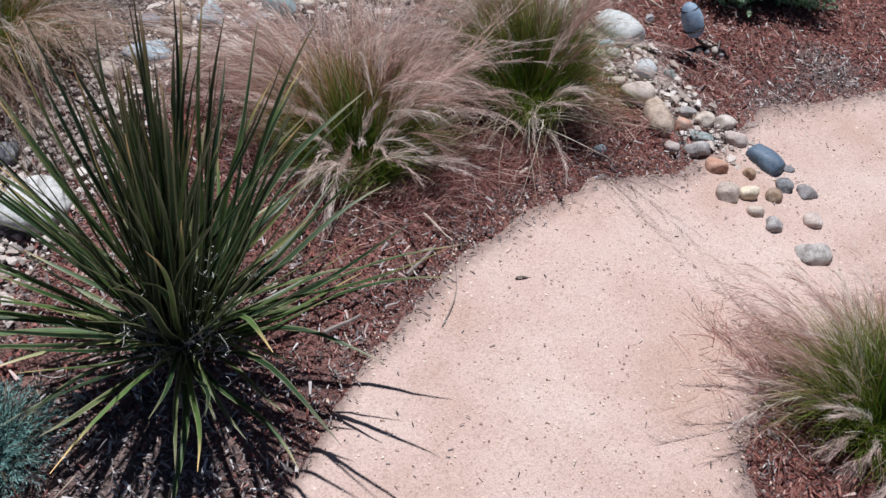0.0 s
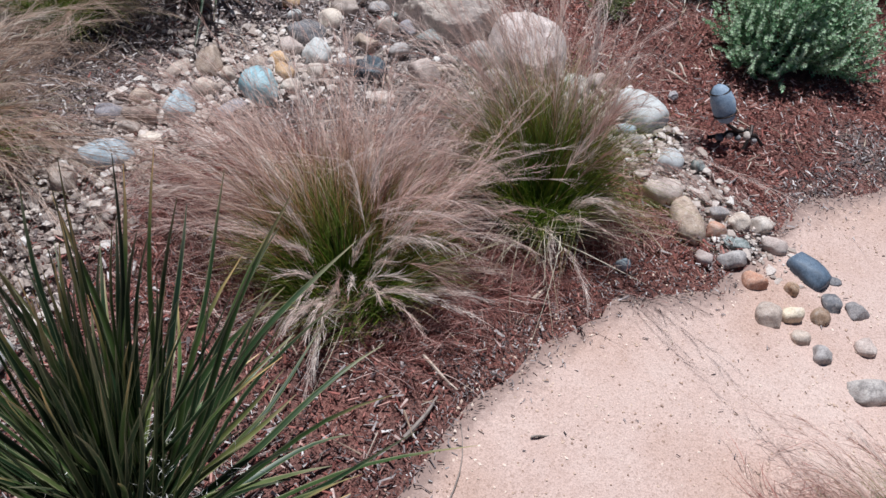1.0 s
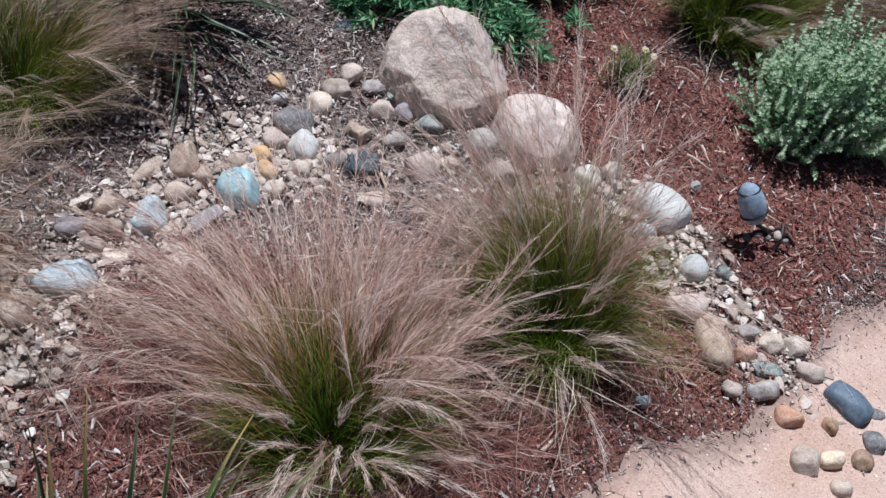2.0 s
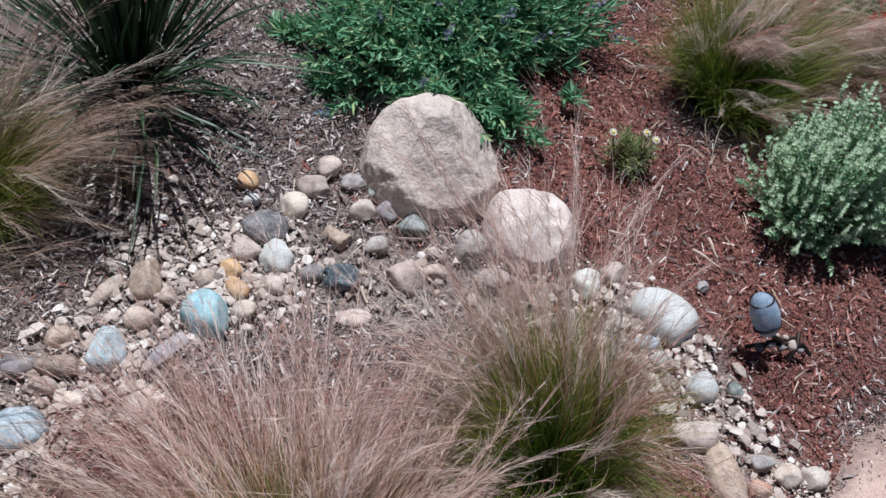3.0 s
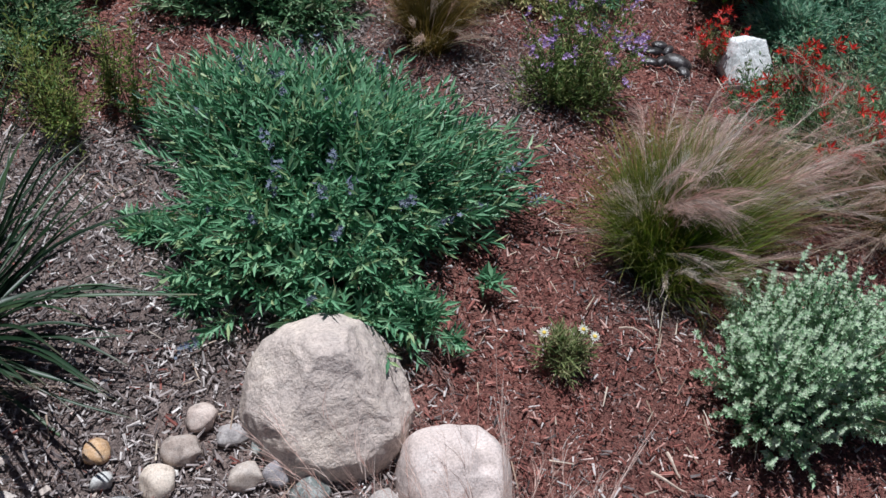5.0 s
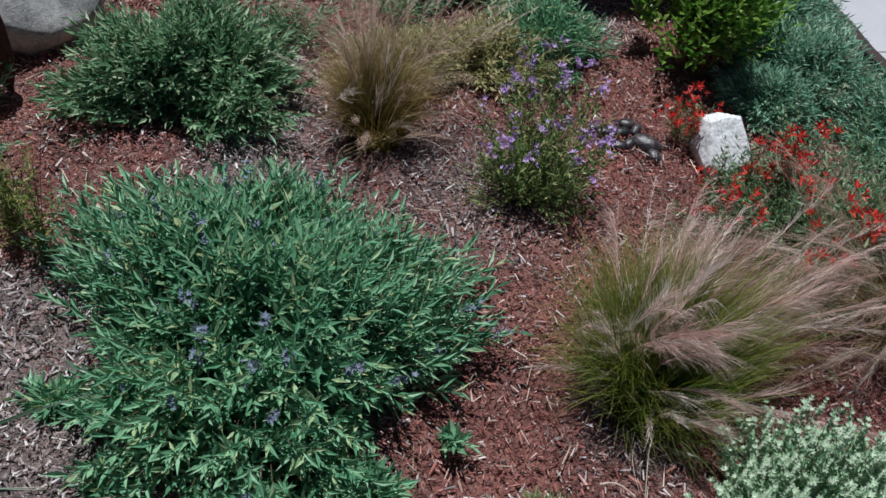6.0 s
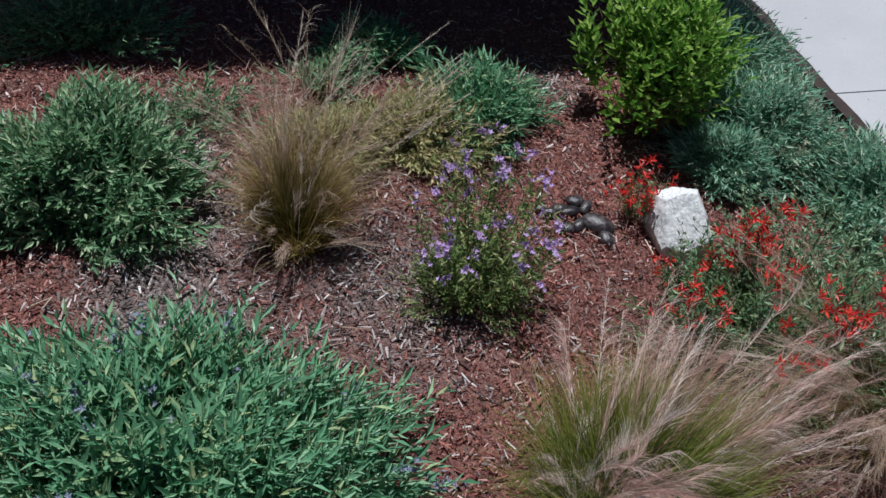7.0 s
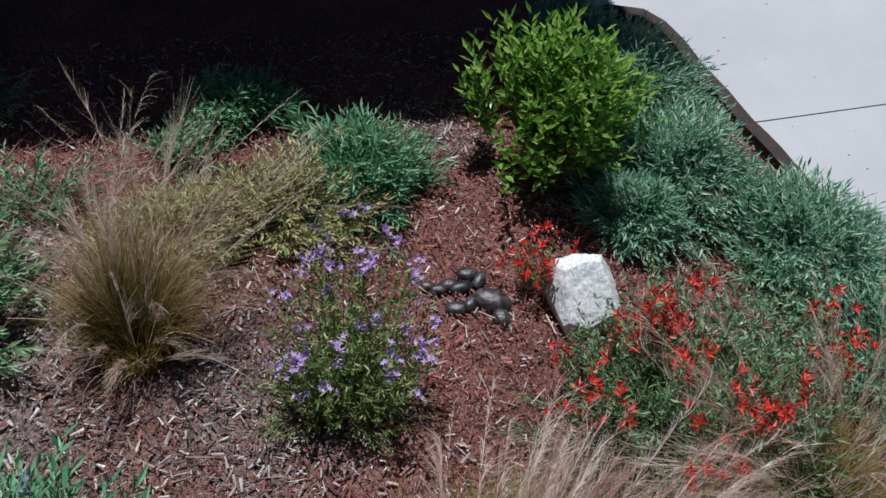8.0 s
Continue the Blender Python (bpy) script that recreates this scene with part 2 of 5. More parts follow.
GREY_SAGE_LEAF = island_material("grey_sage_leaf", [(0.0, (0.10, 0.23, 0.15)), (0.5, (0.22, 0.42, 0.275)), (0.85, (0.36, 0.54, 0.39)), (1.0, (0.52, 0.60, 0.43))], rough=0.5, thin=0.3)
SILVER_LEAF = island_material("silver_leaf", [(0.0, (0.16, 0.33, 0.16)), (0.5, (0.34, 0.53, 0.31)), (1.0, (0.60, 0.72, 0.52))], rough=0.55, thin=0.3)
SILVER_TIP = island_material("silver_tip", [(0.0, (0.42, 0.58, 0.38)), (1.0, (0.74, 0.80, 0.64))], rough=0.55, thin=0.3)
HERB_LEAF = island_material("herb_leaf", [(0.0, (0.075, 0.18, 0.085)), (0.6, (0.195, 0.36, 0.18)), (1.0, (0.45, 0.54, 0.33))], rough=0.5, thin=0.3)
VERBENA_LEAF = island_material("verbena_leaf", [(0.0, (0.09, 0.17, 0.045)), (0.6, (0.21, 0.31, 0.09)), (1.0, (0.46, 0.46, 0.2))], rough=0.55, thin=0.35)
GLOSSY_LEAF = island_material("glossy_leaf", [(0.0, (0.05, 0.14, 0.02)), (0.5, (0.19, 0.38, 0.05)), (1.0, (0.42, 0.60, 0.14))], rough=0.32, thin=0.5)
YELLOW_LEAF = island_material("yellowing_leaf", [(0.0, (0.20, 0.25, 0.09)), (0.5, (0.41, 0.385, 0.165)), (1.0, (0.64, 0.55, 0.32))], rough=0.6, thin=0.3)
WISPY_LEAF = island_material("wispy_leaf", [(0.0, (0.14, 0.20, 0.07)), (0.6, (0.28, 0.32, 0.13)), (1.0, (0.46, 0.42, 0.24))], rough=0.6, thin=0.3)
BUGLER_LEAF = island_material("bugler_leaf", [(0.0, (0.06, 0.13, 0.045)), (0.6, (0.15, 0.26, 0.10)), (1.0, (0.34, 0.40, 0.21))], rough=0.55, thin=0.3)
WEED_LEAF = island_material("weed_leaf", [(0.0, (0.10, 0.18, 0.05)), (0.5, (0.24, 0.33, 0.08)), (1.0, (0.46, 0.43, 0.15))], rough=0.55, thin=0.4)
TEAL_LEAF = island_material("teal_needle", [(0.0, (0.18, 0.38, 0.34)), (1.0, (0.40, 0.60, 0.55))], rough=0.6, thin=0.2)
STEM = island_material("woody_stem", [(0.0, (0.07, 0.05, 0.03)), (1.0, (0.2, 0.14, 0.085))])
BRONZE_STEM = island_material("bronze_stem", [(0.0, (0.09, 0.05, 0.02)), (1.0, (0.30, 0.19, 0.08))])
GREEN_STEM = island_material("green_stem", [(0.0, (0.07, 0.08, 0.035)), (1.0, (0.17, 0.17, 0.08))])
VIOLET = island_material("violet_petal", [(0.0, (0.42, 0.25, 0.56)), (1.0, (0.72, 0.55, 0.82))], rough=0.6, thin=0.3)
BLUE_FLOWER = island_material("blue_sage_flower", [(0.0, (0.16, 0.19, 0.27)), (1.0, (0.31, 0.345, 0.42))], rough=0.6, thin=0.25)
SCARLET = island_material("scarlet_petal", [(0.0, (0.50, 0.015, 0.015)), (1.0, (0.88, 0.085, 0.055))], rough=0.5, thin=0.3)
WHITE_PETAL = island_material("white_petal", [(0.0, (0.72, 0.7, 0.58)), (1.0, (0.85, 0.84, 0.76))], rough=0.6, thin=0.2)
YELLOW_DISC = plain_material("yellow_disc", (0.6, 0.42, 0.06), (0.7, 0.5, 0.1), 200, 0.7)
EDGING = plain_material("edging_wood", (0.014, 0.008, 0.006), (0.04, 0.02, 0.014), 30, 0.8)
# dark paint for the unseen wall added to shade the bed's back
WALL_PAINT = plain_material("shade_wall_paint", (0.05, 0.04, 0.032), (0.07, 0.055, 0.045), 6, 0.85)
BLACK_WIRE = plain_material("dark_wire", (0.015, 0.012, 0.011), (0.05, 0.035, 0.03), 90, 0.5, metal=0.6)
STONES = {
    "turquoise": (stone_material("turquoise_stone", (0.24, 0.46, 0.52), (0.36, 0.58, 0.63), (0.54, 0.70, 0.72), rough=0.6, stains=0.3), "smooth turquoise river stone among pale creek gravel"),
    "paleblue": (stone_material("blue_grey_stone", (0.27, 0.35, 0.39), (0.42, 0.51, 0.56), (0.57, 0.64, 0.67), stains=0.3), "pale blue-grey river stone in the dry creek"),
    "palegray": (stone_material("pale_grey_stone", (0.42, 0.43, 0.43), (0.48, 0.49, 0.49), (0.53, 0.54, 0.535), stains=0.06, patch=14, dusty=False, relief=0.12), "large pale grey angular stone at the end of the creek"),
    "tan": (stone_material("tan_stone", (0.33, 0.255, 0.21), (0.46, 0.37, 0.31), (0.56, 0.465, 0.395)), "tan sandstone cobble bedded in the gravel"),
    "brown": (stone_material("brown_stone", (0.25, 0.18, 0.14), (0.38, 0.29, 0.23), (0.47, 0.375, 0.305)), "brown river cobble bedded in the gravel"),
    "cream": (stone_material("cream_stone", (0.47, 0.38, 0.315), (0.60, 0.51, 0.435), (0.70, 0.62, 0.54)), "cream rounded cobble on bark mulch"),
    "white": (stone_material("white_stone", (0.47, 0.46, 0.43), (0.63, 0.62, 0.58), (0.74, 0.73, 0.69)), "whitish weathered rock beside the creek gravel"),
    "gray": (stone_material("grey_stone", (0.25, 0.225, 0.215), (0.375, 0.34, 0.325), (0.48, 0.44, 0.42)), "grey rounded cobble half sunk in grit"),
    "dark": (stone_material("charcoal_stone", (0.10, 0.10, 0.11), (0.165, 0.16, 0.17), (0.25, 0.245, 0.255)), "charcoal grey smooth river stone"),
    "black": (stone_material("black_stone", (0.014, 0.011, 0.013), (0.03, 0.025, 0.028), (0.07, 0.063, 0.067), rough=0.28, dusty=False), "small dark polished pebble on bark mulch"),
    "bluedark": (stone_material("blue_black_stone", (0.035, 0.055, 0.075), (0.075, 0.11, 0.135), (0.17, 0.22, 0.24), vein=(0.3, 0.34, 0.34), rough=0.6, relief=0.8, stains=0.3, dusty=False), "blue-black lumpy veined stone beside a pale stick"),
    "shell": (stone_material("speckled_stone", (0.014, 0.011, 0.013), (0.028, 0.023, 0.026), (0.06, 0.053, 0.057), vein=(0.09, 0.08, 0.08), rough=0.3, dusty=False), "large dark oval pebble, body of a pebble turtle"),
    "orange": (stone_material("orange_stone", (0.40, 0.235, 0.115), (0.54, 0.345, 0.19), (0.62, 0.45, 0.29)), "warm orange cobble in the dry creek"),
    "pink": (stone_material("pink_stone", (0.40, 0.315, 0.28), (0.52, 0.42, 0.375), (0.6, 0.51, 0.46)), "pinkish granite cobble at the path edge"),
    "red": (stone_material("terracotta_stone", (0.36, 0.17, 0.105), (0.50, 0.27, 0.185), (0.58, 0.38, 0.29)), "terracotta red rounded stone at the path edge"),
    "green": (stone_material("green_grey_stone", (0.12, 0.145, 0.135), (0.21, 0.24, 0.225), (0.32, 0.35, 0.33), vein=(0.46, 0.48, 0.46)), "green-grey veined river stone"),
    "purple": (stone_material("purple_grey_stone", (0.225, 0.205, 0.22), (0.32, 0.295, 0.31), (0.42, 0.39, 0.405)), "purplish grey slaty stone in the gravel"),
    "slate": (stone_material("blue_slate_stone", (0.065, 0.095, 0.14), (0.09, 0.13, 0.185), (0.13, 0.175, 0.235), rough=0.6, relief=0.15, dusty=False), "long smooth blue slate stone laid in the path"),
    "slatelight": (stone_material("blue_pebble_stone", (0.17, 0.24, 0.33), (0.25, 0.33, 0.43), (0.38, 0.44, 0.50), rough=0.6, relief=0.15, dusty=False, stains=0.1), "smooth blue-grey pebble"),
    "yellow": (stone_material("buff_stone", (0.57, 0.44, 0.30), (0.68, 0.56, 0.41), (0.76, 0.66, 0.52)), "buff yellow angular cobble at the path edge"),
    "ochre": (stone_material("ochre_stone", (0.23, 0.14, 0.085), (0.34, 0.22, 0.14), (0.42, 0.3, 0.21)), "brown ochre pebble at the path edge"),
}
BOULDER = stone_material("boulder_granite", (0.48, 0.405, 0.37), (0.63, 0.53, 0.47), (0.76, 0.645, 0.55), grain=30, relief=1.0, stains=0.25, patch=9)
PALE_BOULDER = stone_material("pale_boulder_granite", (0.62, 0.51, 0.45), (0.74, 0.62, 0.56), (0.80, 0.70, 0.64), grain=45, relief=0.5, stains=0.1, patch=14, dusty=False)
GREY_BOULDER = stone_material("grey_boulder_granite", (0.26, 0.26, 0.26), (0.37, 0.37, 0.365), (0.48, 0.475, 0.465), grain=40, relief=0.5)
QUARTZ = stone_material("white_quartz", (0.64, 0.66, 0.65), (0.78, 0.79, 0.775), (0.85, 0.85, 0.84), grain=40, relief=0.5, vein=(0.46, 0.50, 0.48), stains=0.2)


# ---- tools ----
def mesh_of(name, verts, faces, along=None, smooth=False):
    """A mesh from arrays: verts (n, 3) and faces (m, 3 or 4)."""
    verts, faces = np.asarray(verts, np.float32), np.asarray(faces, np.int32)
    me = bpy.data.meshes.new(name)
    me.vertices.add(len(verts))
    me.vertices.foreach_set("co", verts.ravel())
    me.loops.add(faces.size)
    me.loops.foreach_set("vertex_index", faces.ravel())
    me.polygons.add(len(faces))
    me.polygons.foreach_set("loop_start", np.arange(0, faces.size, faces.shape[1], dtype=np.int32))
    me.polygons.foreach_set("use_smooth", np.full(len(faces), smooth))
    if along is not None:
        me.attributes.new("along", "FLOAT", "POINT").data.foreach_set("value", np.asarray(along, np.float32).ravel())
    me.update(calc_edges=True)
    me.validate()
    return me


def part(name, data, material, parent, label=""):
    """Links a mesh, or a bmesh, as one mesh object under a thing or a part."""
    if isinstance(data, bmesh.types.BMesh):
        me = bpy.data.meshes.new(name)
        data.to_mesh(me)
        data.free()
        data = me
    if not data.materials:
        data.materials.append(material)
    ob = new(name, data)
    ob.parent = parent
    return tagged(ob, label=label) if label else ob


def smooth_step(a, b, v):
    v = np.clip((np.asarray(v, float) - a) / (b - a), 0, 1)
    return v * v * (3 - 2 * v)


def ground(x, y):
    """Height of the bed: level, falling gently to the concrete."""
    return 0.02 - 0.056 * np.clip(x, -0.1, 2.6) - 0.03 * smooth_step(3.8, 4.5, y)


PATH_EDGE_X = (-31.0, -1.2, -0.5, -0.2, -0.07, 0.07, 0.28, 0.44, 0.60, 0.82, 1.0, 1.12, 1.43, 1.65, 2.8, 5.0)
PATH_EDGE_Y = (-31.0, -2.0, -0.6, 0.35, 0.72, 1.08, 1.40, 1.56, 1.70, 1.76, 1.93, 2.08, 2.23, 2.30, 2.5, 2.7)


def off_path(x, y):
    """Above 0 off the granite path, below 0 on it, in metres."""
    edge = (np.asarray(y) - np.interp(x, PATH_EDGE_X, PATH_EDGE_Y)) * 0.7
    bed = 0.28 - np.hypot((np.asarray(x) - 1.18) * 0.9, np.asarray(y) - 0.85)
    return np.maximum(edge, bed)


def ripple(x, y, scale):
    """Smooth cheap unevenness between -1 and 1."""
    x, y = np.asarray(x) * scale, np.asarray(y) * scale
    return (np.sin(x * 1.3 + 2.1 * np.sin(y * 0.7)) + np.sin(y * 1.7 + 1.6 * np.sin(x * 0.9 + 1.0)) + np.sin((x + y) * 2.3 + 0.5)) / 3


CREEK = ((-0.78, 1.05), (-0.72, 1.4), (-0.66, 1.7), (-0.56, 1.95), (-0.42, 2.12), (-0.3, 2.3), (-0.2, 2.37), (0.0, 2.33), (0.3, 2.33), (0.62, 2.33), (0.76, 2.2), (0.85, 2.06), (0.93, 1.92), (1.04, 1.83))
CREEK_WIDE = (0.15, 0.16, 0.15, 0.15, 0.15, 0.15, 0.13, 0.13, 0.13, 0.13, 0.12, 0.085, 0.10, 0.06)


def off_creek(x, y):
    """Distance from the creek's middle line, as a share of its half width."""
    best = np.full(np.shape(x), 9.0)
    for (a, b), (wa, wb) in zip(zip(CREEK, CREEK[1:]), zip(CREEK_WIDE, CREEK_WIDE[1:])):
        dx, dy = b[0] - a[0], b[1] - a[1]
        u = np.clip(((x - a[0]) * dx + (y - a[1]) * dy) / (dx * dx + dy * dy), 0, 1)
        best = np.minimum(best, np.hypot(x - a[0] - u * dx, y - a[1] - u * dy) / (wa + u * (wb - wa)))
    return best


def redness(x, y):
    """0 where the bark is weathered grey, 1 where it is fresh red."""
    r = smooth_step(0.25, 0.5, x + 0.05 * ripple(x, y, 9))
    back = smooth_step(3.45, 3.6, y) * (1 - smooth_step(-0.05, 0.15, x) * (1 - smooth_step(4.5, 4.6, y)))
    r = np.maximum(r, 0.9 * back)
    front = (1 - smooth_step(1.95, 2.1, y)) * 0.82
    r = np.maximum(r, front)
    for cx, cy, rad in ((0.72, 3.80, 0.27), (-0.30, 0.72, 0.28), (1.0, 3.0, 0.12), (1.37, 4.62, 0.13), (2.2, 5.0, 0.16), (1.2, 2.05, 0.12), (1.4, 2.3, 0.12)):
        r = r * (1 - 0.8 * np.exp(-((x - cx) ** 2 + (y - cy) ** 2) / rad ** 2))
    away = np.clip(np.maximum(np.maximum(-1.0 - x, y - 5.6), np.maximum(-0.6 - y, x - 2.6)), 0, 1)
    r = r + (0.5 - r) * away
    return np.clip(r + 0.15 * ripple(x, y, 23), 0.04, 0.96)


def ribbons(root, way, length, bend, width, rng, steps=5, tip=0.15, sway=0.0, hook=None):
    """Thin tapering strips. root, way, bend, hook: (n, 3); length, width: (n,). Returns verts, quads and the share along each strip."""
    n = len(root)
    s = np.linspace(0, 1, steps)
    p = root[:, None] + length[:, None, None] * (way[:, None] * s[None, :, None] + bend[:, None] * (s ** 2)[None, :, None])
    if hook is not None:
        p = p + length[:, None, None] * hook[:, None] * (s ** 4)[None, :, None]
    if sway:
        wave = np.sin(s[None] * rng.uniform(3, 8, n)[:, None] + rng.uniform(0, 6.3, n)[:, None]) * s[None]
        p = p + wave[..., None] * (rng.normal(0, sway, (n, 3)) * length[:, None])[:, None]
    side = np.cross(way, rng.normal(size=(n, 3)))
    side /= np.linalg.norm(side, axis=1, keepdims=True) + 1e-9
    w = width[:, None] * (1 - (1 - tip) * s ** 1.5)[None] * 0.5
    verts = np.stack([p - side[:, None] * w[..., None], p + side[:, None] * w[..., None]], 2).reshape(-1, 3)
    i = (np.arange(n)[:, None] * steps + np.arange(steps - 1)[None]) * 2
    quads = np.stack([i, i + 1, i + 3, i + 2], -1).reshape(-1, 4)
    return verts, quads, np.broadcast_to(np.repeat(s, 2)[None], (n, 2 * steps))


def leaves(base, way, up, length, width, fold=0.25):
    """Folded pointed leaves, four triangles each. base, way, up: (n, 3)."""
    side = np.cross(way, up)
    side /= np.linalg.norm(side, axis=1, keepdims=True) + 1e-9
    top = np.cross(side, way)
    L, W = length[:, None], width[:, None]
    mid = base + way * L * 0.45 - top * W * fold
    v = np.stack([base, mid + side * W * 0.5 + top * W * fold * 1.6, base + way * L - top * L * 0.06, mid - side * W * 0.5 + top * W * fold * 1.6, mid], 1)
    i = np.arange(len(base))[:, None, None] * 5
    f = np.array([[0, 1, 4], [1, 2, 4], [2, 3, 4], [3, 0, 4]])[None] + i
    return v.reshape(-1, 3), f.reshape(-1, 3)


def unit(v):
    return v / (np.linalg.norm(v, axis=-1, keepdims=True) + 1e-9)


def tube(points, radius, sides=6):
    """A bmesh tube along a list of points; radius: one number or one a point."""
    bm = bmesh.new()
    rings = []
    for k, p in enumerate(points):
        p = Vector(p)
        a, b = Vector(points[max(0, k - 1)]), Vector(points[min(len(points) - 1, k + 1)])
        q = (b - a).to_track_quat("Z", "Y")
        r = radius[k] if isinstance(radius, (list, tuple)) else radius
        rings.append([bm.verts.new(p + q @ Vector((r * math.cos(2 * math.pi * j / sides), r * math.sin(2 * math.pi * j / sides), 0))) for j in range(sides)])
    for a, b in zip(rings, rings[1:]):
        for j in range(sides):
            bm.faces.new((a[j], a[(j + 1) % sides], b[(j + 1) % sides], b[j]))
    bm.faces.new(rings[0][::-1])
    bm.faces.new(rings[-1])
    return bm


# ---- ground, path, concrete ----
def make_ground():
    """One sheet: a fine patch under the garden and a wide skirt to the horizon."""
    fx, fy = np.arange(-2.5, 4.51, 0.035), np.arange(-1.5, 6.51, 0.035)
    xs = np.concatenate([[-600, -120, -30, -8, -4], fx, [7, 12, 40, 150, 600]])
    ys = np.concatenate([[-600, -120, -30, -8, -3], fy, [9, 14, 40, 150, 600]])
    X, Y = np.meshgrid(xs, ys)
    Z = ground(X, Y) + 0.006 * ripple(X, Y, 8) + 0.003 * ripple(X, Y, 31) - 0.012
    slab = np.maximum(smooth_step(2.335, 2.40, X) * smooth_step(4.4, 4.6, Y), np.maximum(smooth_step(2.37, 2.41, X), smooth_step(5.15, 5.19, Y) * smooth_step(1.97, 2.03, X)))
    Z -= 0.1 * slab
    n, m = X.shape
    i = (np.arange(n - 1)[:, None] * m + np.arange(m - 1)[None]).ravel()
    me = mesh_of("ground", np.stack([X, Y, Z], -1).reshape(-1, 3), np.stack([i, i + 1, i + m + 1, i + m], -1), smooth=True)
    me.attributes.new("red", "FLOAT", "POINT").data.foreach_set("value", redness(X, Y).astype(np.float32).ravel())
    silt = (1 - smooth_step(0.6, 1.25, off_creek(X, Y) + 0.25 * ripple(X, Y, 25))) * 0.85
    me.attributes.new("bed", "FLOAT", "POINT").data.foreach_set("value", silt.astype(np.float32).ravel())
    me.materials.append(SOIL)
    tagged(new("ground", me), "dark brown garden soil under bark mulch", "ground", kind="structure")


def make_path():
    xs = np.concatenate([np.arange(-16, -1.3, 0.35), np.arange(-1.3, 2.381, 0.03)])
    ys = np.concatenate([np.arange(-16, -2.0, 0.35), np.arange(-2.0, 2.9, 0.03)])
    X, Y = np.meshgrid(xs, ys)
    d = off_path(X, Y) + 0.007 * ripple(X, Y, 14) + 0.006 * ripple(X, Y, 47) + 0.006 * ripple(X, Y, 110)
    Z = ground(X, Y) + 0.004 * ripple(X, Y, 6) + 0.002 * ripple(X, Y, 40) - 0.045 * smooth_step(-0.06, 0.05, d) + 0.002
    n, m = X.shape
    i = (np.arange(n - 1)[:, None] * m + np.arange(m - 1)[None]).ravel()
    me = mesh_of("path", np.stack([X, Y, Z], -1).reshape(-1, 3), np.stack([i, i + 1, i + m + 1, i + m], -1), smooth=True)
    me.attributes.new("dirt", "FLOAT", "POINT").data.foreach_set("value", smooth_step(-0.16, 0.03, d).astype(np.float32).ravel())
    me.materials.append(SAND)
    tagged(new("path", me), "peach decomposed granite garden path with scattered grit", "path", kind="structure")


def box(bm, x0, y0, z0, x1, y1, z1):
    v = [bm.verts.new((x, y, z)) for z in (z0, z1) for x, y in ((x0, y0), (x1, y0), (x1, y1), (x0, y1))]
    for f in ((3, 2, 1, 0), (4, 5, 6, 7), (0, 1, 5, 4), (1, 2, 6, 5), (2, 3, 7, 6), (3, 0, 4, 7)):
        bm.faces.new([v[k] for k in f])


def make_concrete():
    pavement = tagged(new("pavement"), "light grey concrete walk with tooled joints", "pavement", kind="structure")
    bend = ((2.40, -30.0), (2.40, -2.0), (2.40, 3.6), (2.40, 4.0), (2.385, 4.25), (2.355, 4.55), (2.335, 4.85), (2.335, 4.97), (2.325, 5.05), (2.285, 5.115), (2.19, 5.155), (2.0, 5.175))
    edge = [(float(np.interp(y, [p[1] for p in bend[:9]], [p[0] for p in bend[:9]])), float(y)) for y in np.concatenate([[-30.0, -10.0], np.arange(-2.0, 5.07, 0.07)])] + list(bend[8:])
    inner = [(x + 0.020 if y < 5.0 else x + 0.014, y if y < 5.06 else y + 0.018) for x, y in edge]
    cut = 4.525
    for outline in ([p for p in inner if p[1] < cut - 0.004] + [(float(np.interp(cut, [p[1] for p in inner[:97]], [p[0] for p in inner[:97]])), cut - 0.003), (5.4, cut - 0.003), (5.4, -30.0)],
                    [(float(np.interp(cut, [p[1] for p in inner[:97]], [p[0] for p in inner[:97]])), cut + 0.003)] + [p for p in inner if p[1] > cut + 0.004] + [(2.0, 30.0), (5.4, 30.0), (5.4, cut + 0.003)]):
        bm = bmesh.new()
        top = bm.faces.new([bm.verts.new((x, y, -0.140)) for x, y in outline])
        top.normal_update()
        if top.normal.z < 0:
            top.normal_flip()
        made = bmesh.ops.extrude_face_region(bm, geom=[top])
        for v in made["geom"]:
            if isinstance(v, bmesh.types.BMVert):
                v.co.z = -0.25
        bmesh.ops.recalc_face_normals(bm, faces=bm.faces)
        part("slab", bm, CONCRETE, pavement)
    line = [(x, y, -0.155) for x, y in edge]
    bm = bmesh.new()
    rings = []
    for k, p in enumerate(line):
        a, b = Vector(line[max(k - 1, 0)]), Vector(line[min(k + 1, len(line) - 1)])
        out = Vector((b.y - a.y, a.x - b.x, 0)).normalized() * 0.024
        p = Vector(p) + Vector((0, 0, 0.003 * math.sin(k * 1.7)))
        rings.append([bm.verts.new(p + out * s + Vector((0, 0, h))) for s, h in ((-1, -0.06), (-1, 0.044), (-0.7, 0.048), (0.7, 0.048), (1, 0.044), (1, -0.06))])
    for a, b in zip(rings, rings[1:]):
        for j in range(6):
            bm.faces.new((a[j], a[(j + 1) % 6], b[(j + 1) % 6], b[j]))
    me = bpy.data.meshes.new("edging")
    bm.to_mesh(me)
    bm.free()
    me.materials.append(EDGING)
    tagged(new("edging", me), "thin dark brown bender-board edging along the concrete", "edging", kind="structure")


